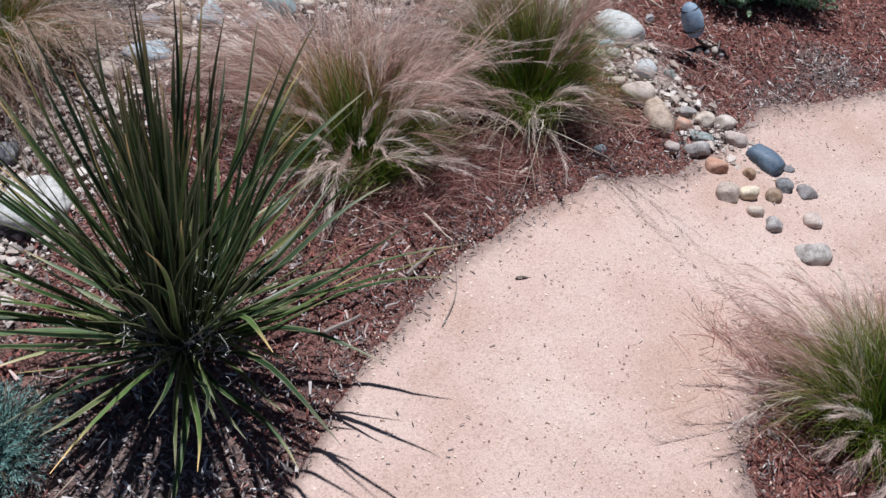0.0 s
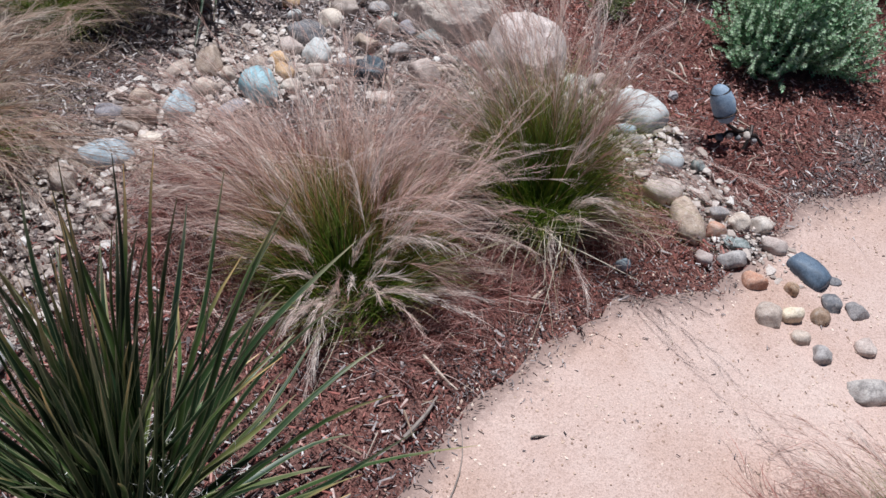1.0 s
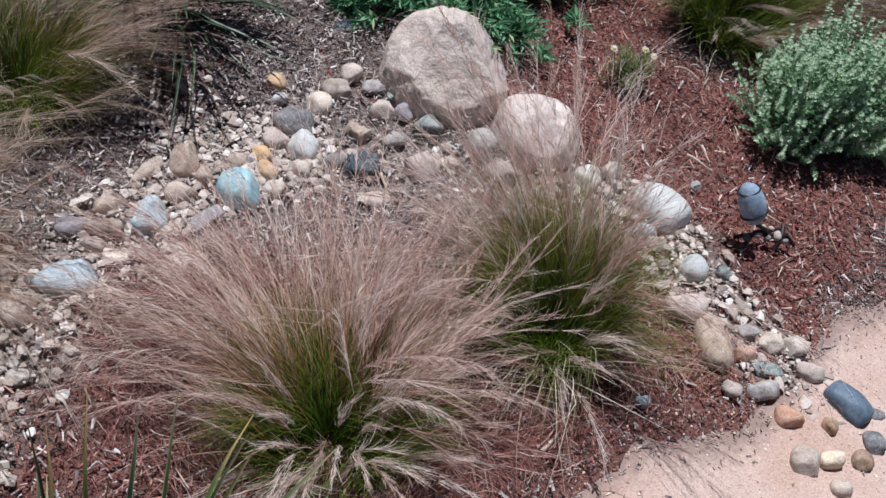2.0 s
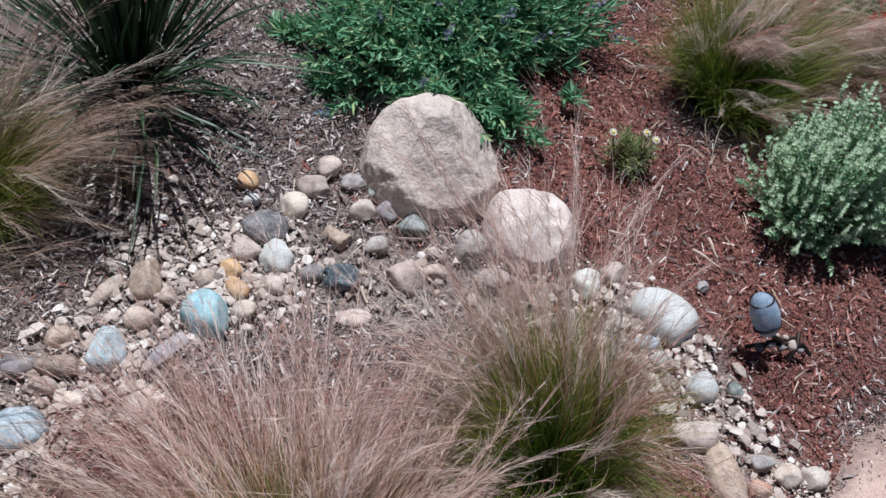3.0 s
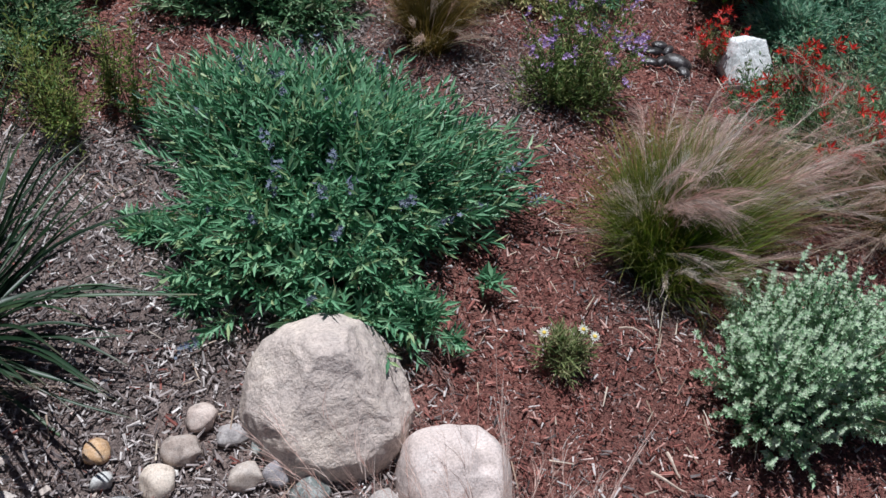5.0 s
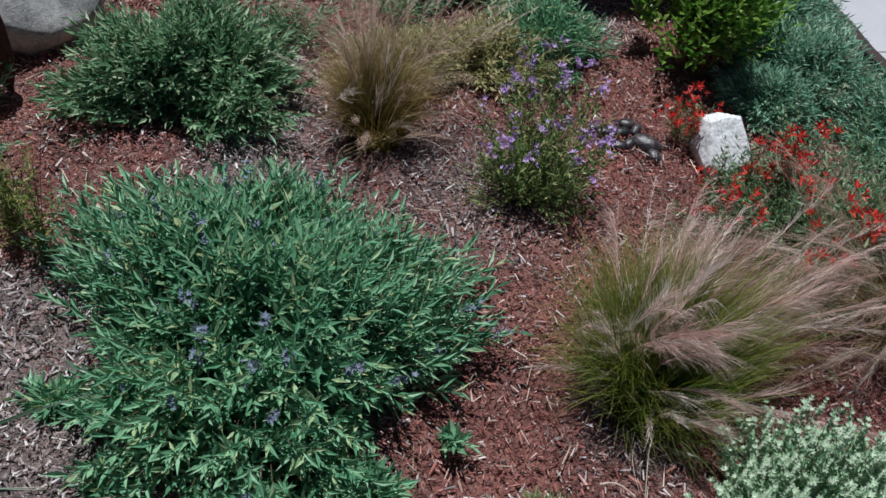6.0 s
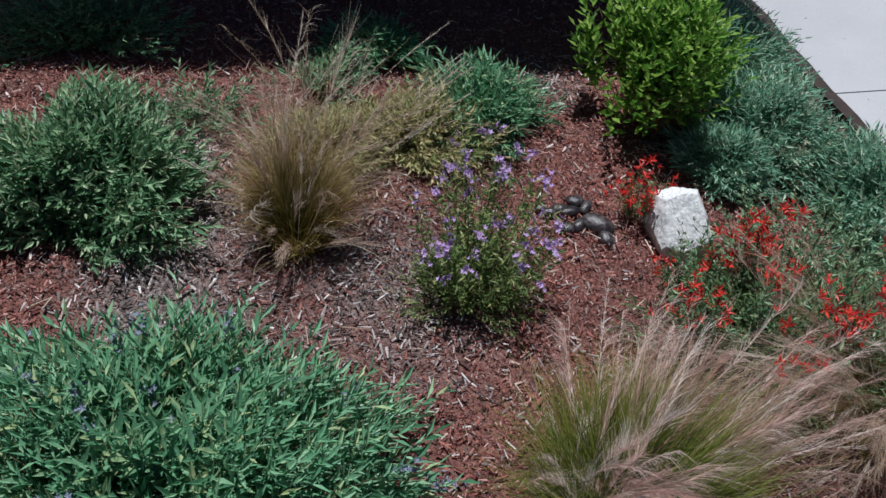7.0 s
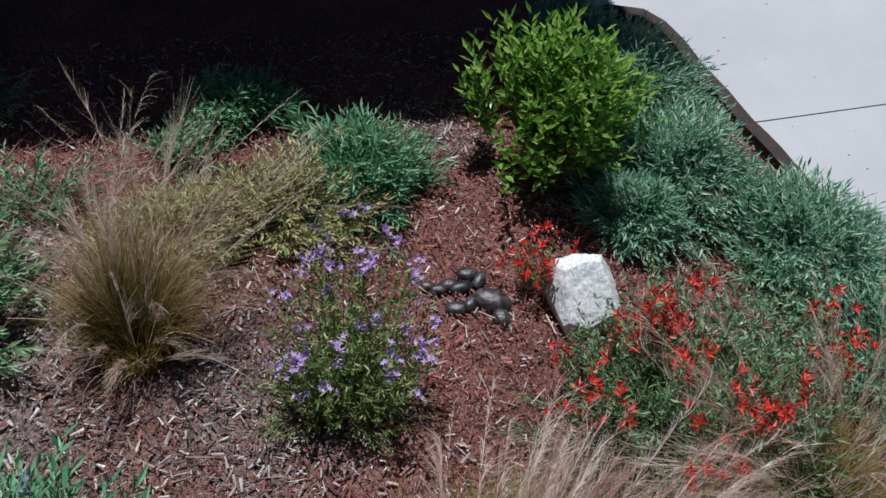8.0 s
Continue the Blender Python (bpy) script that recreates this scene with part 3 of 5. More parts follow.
def make_shade_wall():
    """Unseen closing wall and deep eave, added past the bed to shade its back."""
    for name, dims, label in (("shade_wall", (-9, 5.55, -0.4, 2.1, 5.8, 2.296), "unseen plain dark brown wall added to shade the bed"),
                              ("shade_eave", (-9, 5.58, 2.3, 2.1, 7.6, 2.45), "deep plain eave of the added unseen wall")):
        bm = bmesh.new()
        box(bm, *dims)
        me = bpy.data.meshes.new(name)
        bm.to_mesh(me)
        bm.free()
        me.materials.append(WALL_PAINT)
        tagged(new(name, me), label, "wall", kind="structure")


make_ground()
make_path()
make_concrete()
make_shade_wall()


# ---- stones ----
def rock_mesh(name, length, width, height, seed, boxy, rough, cuts, detail, faces=(), dents=(), pits=0.0):
    """A worn stone: a squared ball with broad noise, a few worn-off planes, hollows and a pitted skin."""
    rng = np.random.default_rng(seed)
    bm = bmesh.new()
    bmesh.ops.create_icosphere(bm, subdivisions=detail, radius=1.0)
    off = Vector(rng.uniform(-50, 50, 3))
    planes = [(Vector(unit(rng.normal(size=3) * (1, 1, 0.8))), rng.uniform(0.6, 0.88)) for _ in range(cuts)] + [(Vector(f[:3]).normalized(), f[3]) for f in faces]
    for v in bm.verts:
        p = v.co.copy()
        big = max(abs(c) for c in p)
        p = p * ((1 - boxy) + boxy / (big ** 0.9) * 0.86)
        for n, d in planes:
            over = p.dot(n) - d
            if over > 0:
                p -= n * over * 0.96
        p += v.co * (rough * noise.fractal(v.co * 1.1 + off, 1.0, 2.0, 3) + rough * 0.28 * noise.fractal(v.co * 4.5 + off, 0.9, 2.0, 3))
        for dx, dy, dz, deep, wide in dents:
            p -= v.co * deep * math.exp((v.co.dot(Vector((dx, dy, dz)).normalized()) - 1) / wide)
        if pits:
            p += v.co * pits * (noise.fractal(v.co * 9 + off, 0.8, 2.0, 4) - 1.2 * max(0.0, noise.noise(v.co * 13 - off) - 0.22))
        v.co = Vector((p.x * length / 2, p.y * width / 2, p.z * height / 2))
    for f in bm.faces:
        f.smooth = True
    me = bpy.data.meshes.new(name)
    bm.to_mesh(me)
    bm.free()
    return me


SHAPES = {"round": (0.2, 0.11, 5), "lump": (0.25, 0.17, 8), "block": (0.45, 0.12, 10), "long": (0.35, 0.12, 4), "flat": (0.4, 0.14, 5), "slab": (0.75, 0.04, 1), "oval": (0.05, 0.05, 0), "craggy": (0.3, 0.48, 7)}
stone_count = [0]


def stone(x, y, length, width, height, yaw, colour, shape):
    stone_count[0] += 1
    material, label = STONES[colour]
    boxy, rough, cuts = SHAPES[shape]
    me = rock_mesh("stone", length * 1.06, width * 1.06, height * 1.6, stone_count[0] * 7 + 3, boxy, rough, cuts, 3)
    me.materials.append(material)
    ob = new("pebble" if max(length, width) < 0.045 else "stone", me)
    ob.matrix_world = pose(x, y, float(ground(x, y)) + height * 0.12, 4 * math.sin(stone_count[0] * 2.1), 4 * math.cos(stone_count[0] * 1.3), yaw)
    group = "pebbles laid out as a turtle" if y > 3.8 else "stones of the dry creek" if x < 0.8 or y > 2.1 else "stones edging the path"
    tagged(ob, label, "stone", group)


def boulder(name, x, y, length, width, height, sink, yaw, tilt, material, label, seed, boxy, rough, cuts, faces=(), dents=(), pits=0.0):
    """faces: broad broken planes, each a direction and how far out it lies; dents: hollows, each a direction, depth and width."""
    me = rock_mesh(name, length, width, height, seed, boxy, rough, cuts, 6 if pits else 5, faces, dents, pits)
    me.materials.append(material)
    ob = new(name, me)
    ob.matrix_world = pose(x, y, float(ground(x, y)) + height * (0.5 - sink), tilt, 0, yaw)
    tagged(ob, label, "boulder")


boulder("boulder", 0.195, 2.682, 0.355, 0.335, 0.40, 0.50, 10, 0, BOULDER, "rounded tan granite boulder with rough weathered face under a sage", 21, 0.12, 0.05, 0,
        ((0.74, -0.1, 0.66, 0.75), (-0.62, -0.15, 0.77, 0.86), (0.02, -0.64, 0.77, 0.78), (0.85, -0.5, 0.1, 0.94), (-0.85, -0.45, 0.25, 0.92)), ((-0.55, -0.6, 0.55, 0.04, 0.06),), 0.015)
boulder("boulder", 0.43, 2.522, 0.228, 0.24, 0.215, 0.50, 8, 0, PALE_BOULDER, "pale pink granite boulder with a dished top beside grass", 35, 0.12, 0.04, 0,
        ((0.0, -0.66, 0.75, 0.86),), ((0.42, 0.25, 0.88, 0.20, 0.022), (0.40, -0.25, 0.88, 0.17, 0.022), (0.38, -0.6, 0.70, 0.08, 0.02), (0.2, 0.9, 0.5, 0.10, 0.15)), 0.005)
boulder("boulder", -0.47, 4.50, 0.52, 0.44, 0.44, 0.28, 25, 0, GREY_BOULDER, "large grey granite boulder at the shaded back of the bed", 41, 0.2, 0.07, 2)
boulder("white_rock", 1.53, 3.90, 0.205, 0.19, 0.29, 0.50, -8, 0, QUARTZ, "angular chunk of white quartz among scarlet flowers", 57, 0.60, 0.04, 0, ((0.02, -0.48, 0.87, 0.62), (0.74, -0.1, 0.66, 0.74), (0.90, -0.15, -0.42, 0.62), (-0.90, -0.15, -0.42, 0.68), (-0.75, -0.3, 0.60, 0.88), (0.30, -0.9, 0.1, 0.84)), (), 0.009)
stone(-0.258, 2.197, 0.113, 0.098, 0.060, -40, "turquoise", "block")
stone(-0.437, 2.095, 0.107, 0.087, 0.051, 77, "paleblue", "block")
stone(-0.397, 2.278, 0.076, 0.103, 0.055, 4, "brown", "block")
stone(-0.476, 2.245, 0.114, 0.036, 0.016, 56, "tan", "long")
stone(-0.388, 2.181, 0.074, 0.054, 0.030, 4, "tan", "round")
stone(-0.537, 2.122, 0.063, 0.052, 0.029, 4, "brown", "round")
stone(-0.523, 2.057, 0.089, 0.051, 0.038, -8, "brown", "block")
stone(-0.322, 2.114, 0.103, 0.048, 0.014, 50, "purple", "flat")
stone(-0.208, 2.269, 0.069, 0.042, 0.030, -39, "orange", "block")
stone(-0.228, 2.326, 0.056, 0.046, 0.025, 4, "orange", "round")
stone(-0.284, 2.293, 0.050, 0.047, 0.030, 23, "tan", "block")
stone(-0.187, 2.222, 0.052, 0.043, 0.024, 4, "cream", "round")
stone(-0.207, 2.377, 0.064, 0.067, 0.036, 30, "pink", "lump")
stone(-0.136, 2.361, 0.095, 0.080, 0.045, -13, "palegray", "block")
stone(-0.176, 2.451, 0.108, 0.084, 0.043, -8, "dark", "round")
stone(-0.233, 2.585, 0.049, 0.056, 0.027, 5, "orange", "round")
stone(-0.217, 2.528, 0.043, 0.033, 0.017, 18, "white", "lump")
stone(-0.119, 2.522, 0.067, 0.068, 0.034, -7, "cream", "round")
stone(-0.077, 2.583, 0.082, 0.068, 0.033, 1, "tan", "round")
stone(-0.048, 2.656, 0.062, 0.061, 0.030, 8, "pink", "round")
stone(0.010, 2.622, 0.067, 0.047, 0.012, 8, "gray", "flat")
stone(-0.013, 2.437, 0.072, 0.057, 0.036, -12, "brown", "block")
stone(0.037, 2.532, 0.060, 0.074, 0.037, -78, "cream", "block")
stone(0.097, 2.539, 0.054, 0.057, 0.029, 52, "purple", "round")
stone(0.061, 2.593, 0.031, 0.040, 0.022, 8, "green", "block")
stone(0.156, 2.497, 0.078, 0.067, 0.036, 1, "green", "lump")
stone(0.075, 2.431, 0.066, 0.046, 0.025, 25, "gray", "round")
stone(0.141, 2.347, 0.100, 0.095, 0.060, 1, "pink", "block")
stone(0.207, 2.371, 0.046, 0.057, 0.026, -72, "tan", "round")
stone(0.287, 2.448, 0.089, 0.078, 0.054, 39, "gray", "block")
stone(0.340, 2.367, 0.077, 0.062, 0.035, 7, "pink", "lump")
stone(0.627, 2.428, 0.059, 0.061, 0.032, 7, "pink", "round")
stone(0.734, 2.318, 0.170, 0.115, 0.062, -40, "palegray", "long")
stone(0.560, 2.384, 0.081, 0.072, 0.040, 6, "white", "lump")
stone(0.682, 2.242, 0.058, 0.046, 0.026, 6, "paleblue", "round")
stone(0.707, 2.201, 0.053, 0.043, 0.023, -18, "gray", "round")
stone(0.789, 2.138, 0.071, 0.073, 0.039, -30, "palegray", "lump")
stone(0.869, 2.140, 0.040, 0.043, 0.026, 5, "green", "block")
stone(0.627, 2.290, 0.059, 0.036, 0.010, 6, "cream", "flat")
stone(0.845, 2.420, 0.028, 0.030, 0.015, 6, "purple", "round")
stone(0.001, 2.327, 0.088, 0.074, 0.046, -6, "bluedark", "craggy")
stone(-0.060, 2.333, 0.046, 0.051, 0.025, -76, "dark", "round")
stone(-0.133, 2.291, 0.059, 0.053, 0.035, -8, "cream", "block")
stone(0.041, 2.230, 0.072, 0.044, 0.012, 6, "pink", "flat")
stone(-0.350, 2.243, 0.044, 0.041, 0.028, -55, "tan", "block")
stone(0.753, 2.022, 0.077, 0.105, 0.048, -81, "pink", "round")
stone(0.805, 1.935, 0.140, 0.080, 0.038, -87, "brown", "long")
stone(0.888, 1.971, 0.060, 0.045, 0.031, 7, "gray", "block")
stone(0.869, 1.911, 0.059, 0.042, 0.030, 7, "red", "block")
stone(0.936, 1.944, 0.059, 0.058, 0.038, -4, "cream", "block")
stone(0.995, 1.945, 0.060, 0.056, 0.032, 7, "cream", "round")
stone(1.011, 1.883, 0.072, 0.047, 0.032, 1, "pink", "block")
stone(0.918, 1.881, 0.072, 0.041, 0.012, -11, "green", "flat")
stone(0.899, 1.823, 0.076, 0.050, 0.031, 6, "gray", "round")
stone(0.828, 1.820, 0.047, 0.039, 0.021, -30, "pink", "round")
stone(1.082, 1.812, 0.112, 0.066, 0.040, -53, "slate", "slab")
stone(0.939, 1.763, 0.061, 0.060, 0.030, -3, "red", "round")
stone(0.949, 1.663, 0.062, 0.070, 0.034, -17, "tan", "round")
stone(1.006, 1.676, 0.044, 0.063, 0.035, -76, "yellow", "block")
stone(1.026, 1.752, 0.035, 0.045, 0.025, -33, "ochre", "block")
stone(1.118, 1.723, 0.059, 0.048, 0.024, -83, "dark", "round")
stone(1.078, 1.678, 0.043, 0.053, 0.025, -33, "ochre", "round")
stone(1.176, 1.708, 0.061, 0.054, 0.028, 9, "gray", "round")
stone(1.141, 1.798, 0.049, 0.029, 0.007, -6, "dark", "flat")
stone(1.013, 1.612, 0.043, 0.046, 0.023, -17, "tan", "round")
stone(1.051, 1.571, 0.049, 0.054, 0.027, -25, "gray", "round")
stone(1.169, 1.607, 0.059, 0.048, 0.026, 8, "pink", "round")
stone(1.135, 1.488, 0.094, 0.076, 0.044, 7, "gray", "lump")
stone(0.622, 1.766, 0.034, 0.032, 0.022, 10, "paleblue", "round")
stone(-0.590, 2.055, 0.069, 0.053, 0.031, 6, "purple", "block")
stone(-0.536, 2.011, 0.057, 0.040, 0.021, -13, "tan", "round")
stone(-0.563, 1.918, 0.124, 0.084, 0.044, 19, "paleblue", "lump")
stone(-0.478, 1.990, 0.064, 0.034, 0.009, 6, "cream", "flat")
stone(-0.346, 1.984, 0.111, 0.069, 0.018, 26, "pink", "flat")
stone(-0.632, 1.828, 0.067, 0.075, 0.041, 5, "tan", "lump")
stone(-0.586, 1.685, 0.041, 0.034, 0.020, 5, "cream", "lump")
stone(-0.673, 1.349, 0.170, 0.157, 0.072, 38, "white", "lump")
stone(-0.777, 1.502, 0.062, 0.069, 0.029, 8, "dark", "round")
stone(1.263, 3.959, 0.052, 0.032, 0.020, 49, "black", "oval")
stone(1.224, 3.952, 0.054, 0.038, 0.018, -11, "black", "oval")
stone(1.309, 4.030, 0.027, 0.056, 0.017, -39, "black", "oval")
stone(1.286, 4.052, 0.053, 0.041, 0.020, -10, "black", "oval")
stone(1.257, 4.015, 0.058, 0.035, 0.017, 3, "black", "oval")
stone(1.230, 4.028, 0.045, 0.031, 0.016, -10, "black", "oval")
stone(1.200, 4.018, 0.040, 0.026, 0.012, -10, "black", "oval")
stone(1.178, 4.036, 0.034, 0.025, 0.011, -10, "black", "oval")
stone(1.320, 3.902, 0.053, 0.041, 0.022, -85, "black", "oval")
stone(1.315, 3.955, 0.092, 0.062, 0.034, -36, "shell", "oval")

# ---- loose cover: gravel, bark chips, grit, straw ----
def prisms(x, y, z, length, width, thick, yaw, pitch, rng):
    """Tapered three-sided slivers, open underneath, where they lie on the ground."""
    n = len(x)
    c, s = np.cos(yaw), np.sin(yaw)
    way = np.stack([c * np.cos(pitch), s * np.cos(pitch), np.sin(pitch)], 1)
    side = np.stack([-s, c, rng.normal(0, 0.35, n)], 1)
    side = unit(side)
    up = np.cross(way, side)
    mid = np.stack([x, y, z], 1)
    v = []
    for e, taper in ((-0.5, 1.0), (0.5, 0.55)):
        for a, b in ((-0.5, 0.0), (0.5, 0.0), (0.1, 1.0)):
            v.append(mid + way * (length * e)[:, None] + side * (width * a * taper)[:, None] + up * (thick * b)[:, None])
    v = np.stack(v, 1).reshape(-1, 3)
    f = np.array([[0, 2, 1], [3, 4, 5], [1, 2, 5], [1, 5, 4], [2, 0, 3], [2, 3, 5]])
    return v, (np.arange(n)[:, None, None] * 6 + f[None]).reshape(-1, 3)


def make_chips():
    rng = np.random.default_rng(5)
    n = 305000
    x, y = rng.uniform(-1.5, 2.37, n), rng.uniform(-0.3, 5.12, n)
    keep = (off_path(x, y) + 0.007 * ripple(x, y, 14) + rng.normal(0, 0.026, n) > 0.0)
    keep &= ~((off_creek(x, y) < 0.8) & (rng.random(n) < 0.55))
    keep &= (x > -0.95 + 0.1 * (y - 2)) & (x < 1.5 + 0.45 * (y - 1)) & (y > 0.3)
    keep &= (y < 4.75) | (rng.random(n) < 0.4)
    for cx, cy, r in ((0.195, 3.27, 0.27), (1.25, 2.735, 0.15), (0.03, 4.17, 0.18), (1.635, 4.40, 0.10), (0.195, 2.68, 0.13), (1.05, 3.10, 0.10), (0.0, 1.60, 0.09), (2.0, 4.5, 0.18), (2.05, 4.1, 0.18)):
        keep &= np.hypot(x - cx, y - cy) > r
    x, y = x[keep], y[keep]
    n = len(x)
    red = rng.random(n) < 0.06 + 0.86 * redness(x, y)
    length = np.where(rng.random(n) < np.where(red, 0.10, 0.28), rng.uniform(0.013, 0.030, n), rng.uniform(0.0035, 0.0125, n))
    width = length * rng.uniform(0.09, 0.24, n) + 0.0011
    z = ground(x, y) + 0.006 * ripple(x, y, 8) - 0.008 + rng.uniform(0, 0.013, n)
    v, f = prisms(x, y, z, length, width, rng.uniform(0.0012, 0.003, n), rng.uniform(0, 6.3, n), rng.normal(0, 0.36, n), rng)
    v, f = v.reshape(n, 6, 3), np.array(f[:6])
    for name, pick, material, label in (("red_bark_mulch", red, RED_CHIP, "shredded red-brown bark mulch covering the bed"), ("grey_bark_mulch", ~red, GREY_CHIP, "weathered grey-brown bark mulch covering the bed")):
        k = int(pick.sum())
        me = mesh_of(name, v[pick].reshape(-1, 3), (np.arange(k)[:, None, None] * 6 + f[None]).reshape(-1, 3))
        me.materials.append(material)
        tagged(new(name, me), label, "mulch", kind="stuff")


def make_straw():
    rng = np.random.default_rng(6)
    n = 1700
    x, y = rng.uniform(-1.2, 2.3, n), rng.uniform(0.2, 5.0, n)
    keep = off_path(x, y) > 0.02
    x, y = x[keep], y[keep]
    n = len(x)
    length = rng.uniform(0.018, 0.062, n)
    z = ground(x, y) + rng.uniform(0.002, 0.012, n)
    v, f = prisms(x, y, z, length, rng.uniform(0.0012, 0.004, n), np.full(n, 0.0015), rng.uniform(0, 6.3, n), rng.normal(0, 0.08, n), rng)
    me = mesh_of("straw_litter", v, f)
    me.materials.append(STRAW)
    tagged(new("straw_litter", me), "pale dry straw and twigs strewn over the mulch", "litter", kind="stuff")


def blobs(x, y, z, r, rng, squash=0.6):
    """Low eight-faced pebbles."""
    n = len(x)
    base = np.array([[1, 0, 0], [0, 1, 0], [-1, 0, 0], [0, -1, 0], [0.6, 0.6, 0.75], [-0.6, 0.6, 0.75], [-0.6, -0.6, 0.75], [0.6, -0.6, 0.75], [0, 0, 1.0]])
    v = base[None] * rng.uniform(0.6, 1.25, (n, 9, 1)) * np.stack([r * rng.uniform(0.8, 1.6, n), r, r * squash * rng.uniform(0.7, 1.3, n)], 1)[:, None]
    a = rng.uniform(0, 6.3, n)
    c, s = np.cos(a)[:, None], np.sin(a)[:, None]
    v = np.stack([v[..., 0] * c - v[..., 1] * s, v[..., 0] * s + v[..., 1] * c, v[..., 2]], -1) + np.stack([x, y, z], 1)[:, None]
    f = np.array([[0, 1, 4], [1, 5, 4], [1, 2, 5], [2, 6, 5], [2, 3, 6], [3, 7, 6], [3, 0, 7], [0, 4, 7], [4, 5, 8], [5, 6, 8], [6, 7, 8], [7, 4, 8]])
    return v.reshape(-1, 3), (np.arange(n)[:, None, None] * 9 + f[None]).reshape(-1, 3)


def make_gravel():
    rng = np.random.default_rng(7)
    n = 42000
    x, y = rng.uniform(-1.1, 1.3, n), rng.uniform(1.0, 2.7, n)
    d = off_creek(x, y)
    dense = np.exp(-((x + 0.30) ** 2 / 0.035 + (y - 2.36) ** 2 / 0.012))
    mid = 1 - 0.8 * smooth_step(-0.12, 0.0, x) * (1 - smooth_step(0.5, 0.65, x))
    keep = rng.random(n) < np.clip(0.7 * (1.2 - d), 0, 0.6) * mid + 0.8 * dense
    x, y = x[keep], y[keep]
    n = len(x)
    r = np.where(rng.random(n) < 0.30, rng.uniform(0.006, 0.0145, n), rng.uniform(0.0025, 0.006, n))
    v, f = blobs(x, y, ground(x, y) - 0.001 + rng.uniform(0, 0.005, n), r, rng)
    me = mesh_of("creek_gravel", v, f)
    me.materials.append(GRAVEL)
    tagged(new("creek_gravel", me), "cream and white pea gravel in a dry creek bed", "gravel", kind="stuff")
    n = 9000
    x, y = rng.uniform(-0.3, 2.0, n), rng.uniform(0.3, 2.5, n)
    keep = off_path(x, y) < 0.02
    x, y = x[keep], y[keep]
    n = len(x)
    r = rng.uniform(0.0012, 0.0034, n)
    v, f = blobs(x, y, ground(x, y) + 0.004 * ripple(x, y, 6) + 0.002, r, rng)
    me = mesh_of("path_grit", v, f)
    me.materials.append(GRIT)
    tagged(new("path_grit", me), "loose granite grit lying on the path", "grit", kind="stuff")
    ex, ey = rng.uniform(-0.2, 1.9, 60000), rng.uniform(0.4, 2.5, 60000)
    near = rng.random(60000) < 0.5 * np.exp(-(off_path(ex, ey) / 0.055) ** 2)
    ex, ey = ex[near], ey[near]
    n = 520
    x, y = rng.uniform(-0.2, 1.9, n), rng.uniform(0.4, 2.4, n)
    keep = off_path(x, y) < 0.05
    x, y = x[keep], y[keep]
    n = len(x)
    x, y = np.concatenate([x, ex]), np.concatenate([y, ey])
    n = len(x)
    v, f = prisms(x, y, ground(x, y) + 0.005, rng.uniform(0.003, 0.013, n), rng.uniform(0.0012, 0.0035, n), np.full(n, 0.002), rng.uniform(0, 6.3, n), rng.normal(0, 0.1, n), rng)
    wx, wy = rng.uniform(2.42, 3.3, 60), rng.uniform(3.2, 5.4, 60)
    v2, f2 = prisms(wx, wy, np.full(60, -0.1395), rng.uniform(0.003, 0.010, 60), rng.uniform(0.001, 0.003, 60), np.full(60, 0.002), rng.uniform(0, 6.3, 60), np.zeros(60), rng)
    v, f = np.concatenate([v, v2]), np.concatenate([f, f2 + len(v)])
    me = mesh_of("bark_crumbs", v, f)
    me.materials.append(GREY_CHIP)
    tagged(new("bark_crumbs", me), "dark bark crumbs blown onto path and concrete", "litter", kind="stuff")


make_chips()
make_straw()
make_gravel()


def stick(x0, y0, x1, y1, r, material, label, bow=0.01, lift=0.006):
    pts = []
    for k in range(6):
        u = k / 5
        x, y = x0 + (x1 - x0) * u + bow * math.sin(u * 3.1) * (y1 - y0) * 4, y0 + (y1 - y0) * u - bow * math.sin(u * 3.1) * (x1 - x0) * 4
        pts.append((x, y, float(ground(x, y)) + lift + 0.004 * math.sin(u * 5)))
    me = bpy.data.meshes.new("stick")
    bm = tube(pts, [r * (1 - 0.5 * k / 5) for k in range(6)])
    bm.to_mesh(me)
    bm.free()
    me.materials.append(material)
    tagged(new("stick", me), label, "stick", "loose sticks on the mulch")


PALE_WOOD = plain_material("pale_wood", (0.42, 0.31, 0.24), (0.62, 0.5, 0.41), 60, 0.85)
GREY_WOOD = plain_material("grey_wood", (0.16, 0.125, 0.105), (0.3, 0.25, 0.22), 60, 0.9)
stick(0.886, 2.573, 0.900, 2.517, 0.004, PALE_WOOD, "short pale wood splinter lying on red mulch")
stick(0.839, 2.529, 0.904, 2.485, 0.004, PALE_WOOD, "pale pinkish wood splinter lying on red mulch")
stick(0.039, 2.339, 0.074, 2.252, 0.0045, PALE_WOOD, "pale stick lying beside a black stone")
stick(0.402, 1.626, 0.440, 1.676, 0.005, PALE_WOOD, "pale wood chip at the path edge")
stick(0.382, 1.290, 0.419, 1.300, 0.003, GREY_WOOD, "small brown twig on the granite path")
stick(0.221, 1.133, 0.246, 1.309, 0.0016, GREY_WOOD, "thin grey twig reaching onto the path", 0.02)
stick(0.123, 2.457, 0.204, 2.482, 0.004, GREY_WOOD, "grey twig lying by the boulder", 0.03)
stick(0.859, 2.894, 0.929, 2.863, 0.003, PALE_WOOD, "curved pale twig on red mulch", -0.04)
stick(0.541, 3.042, 0.624, 2.962, 0.003, GREY_WOOD, "grey sage twig lying on the mulch", 0.02, 0.012)
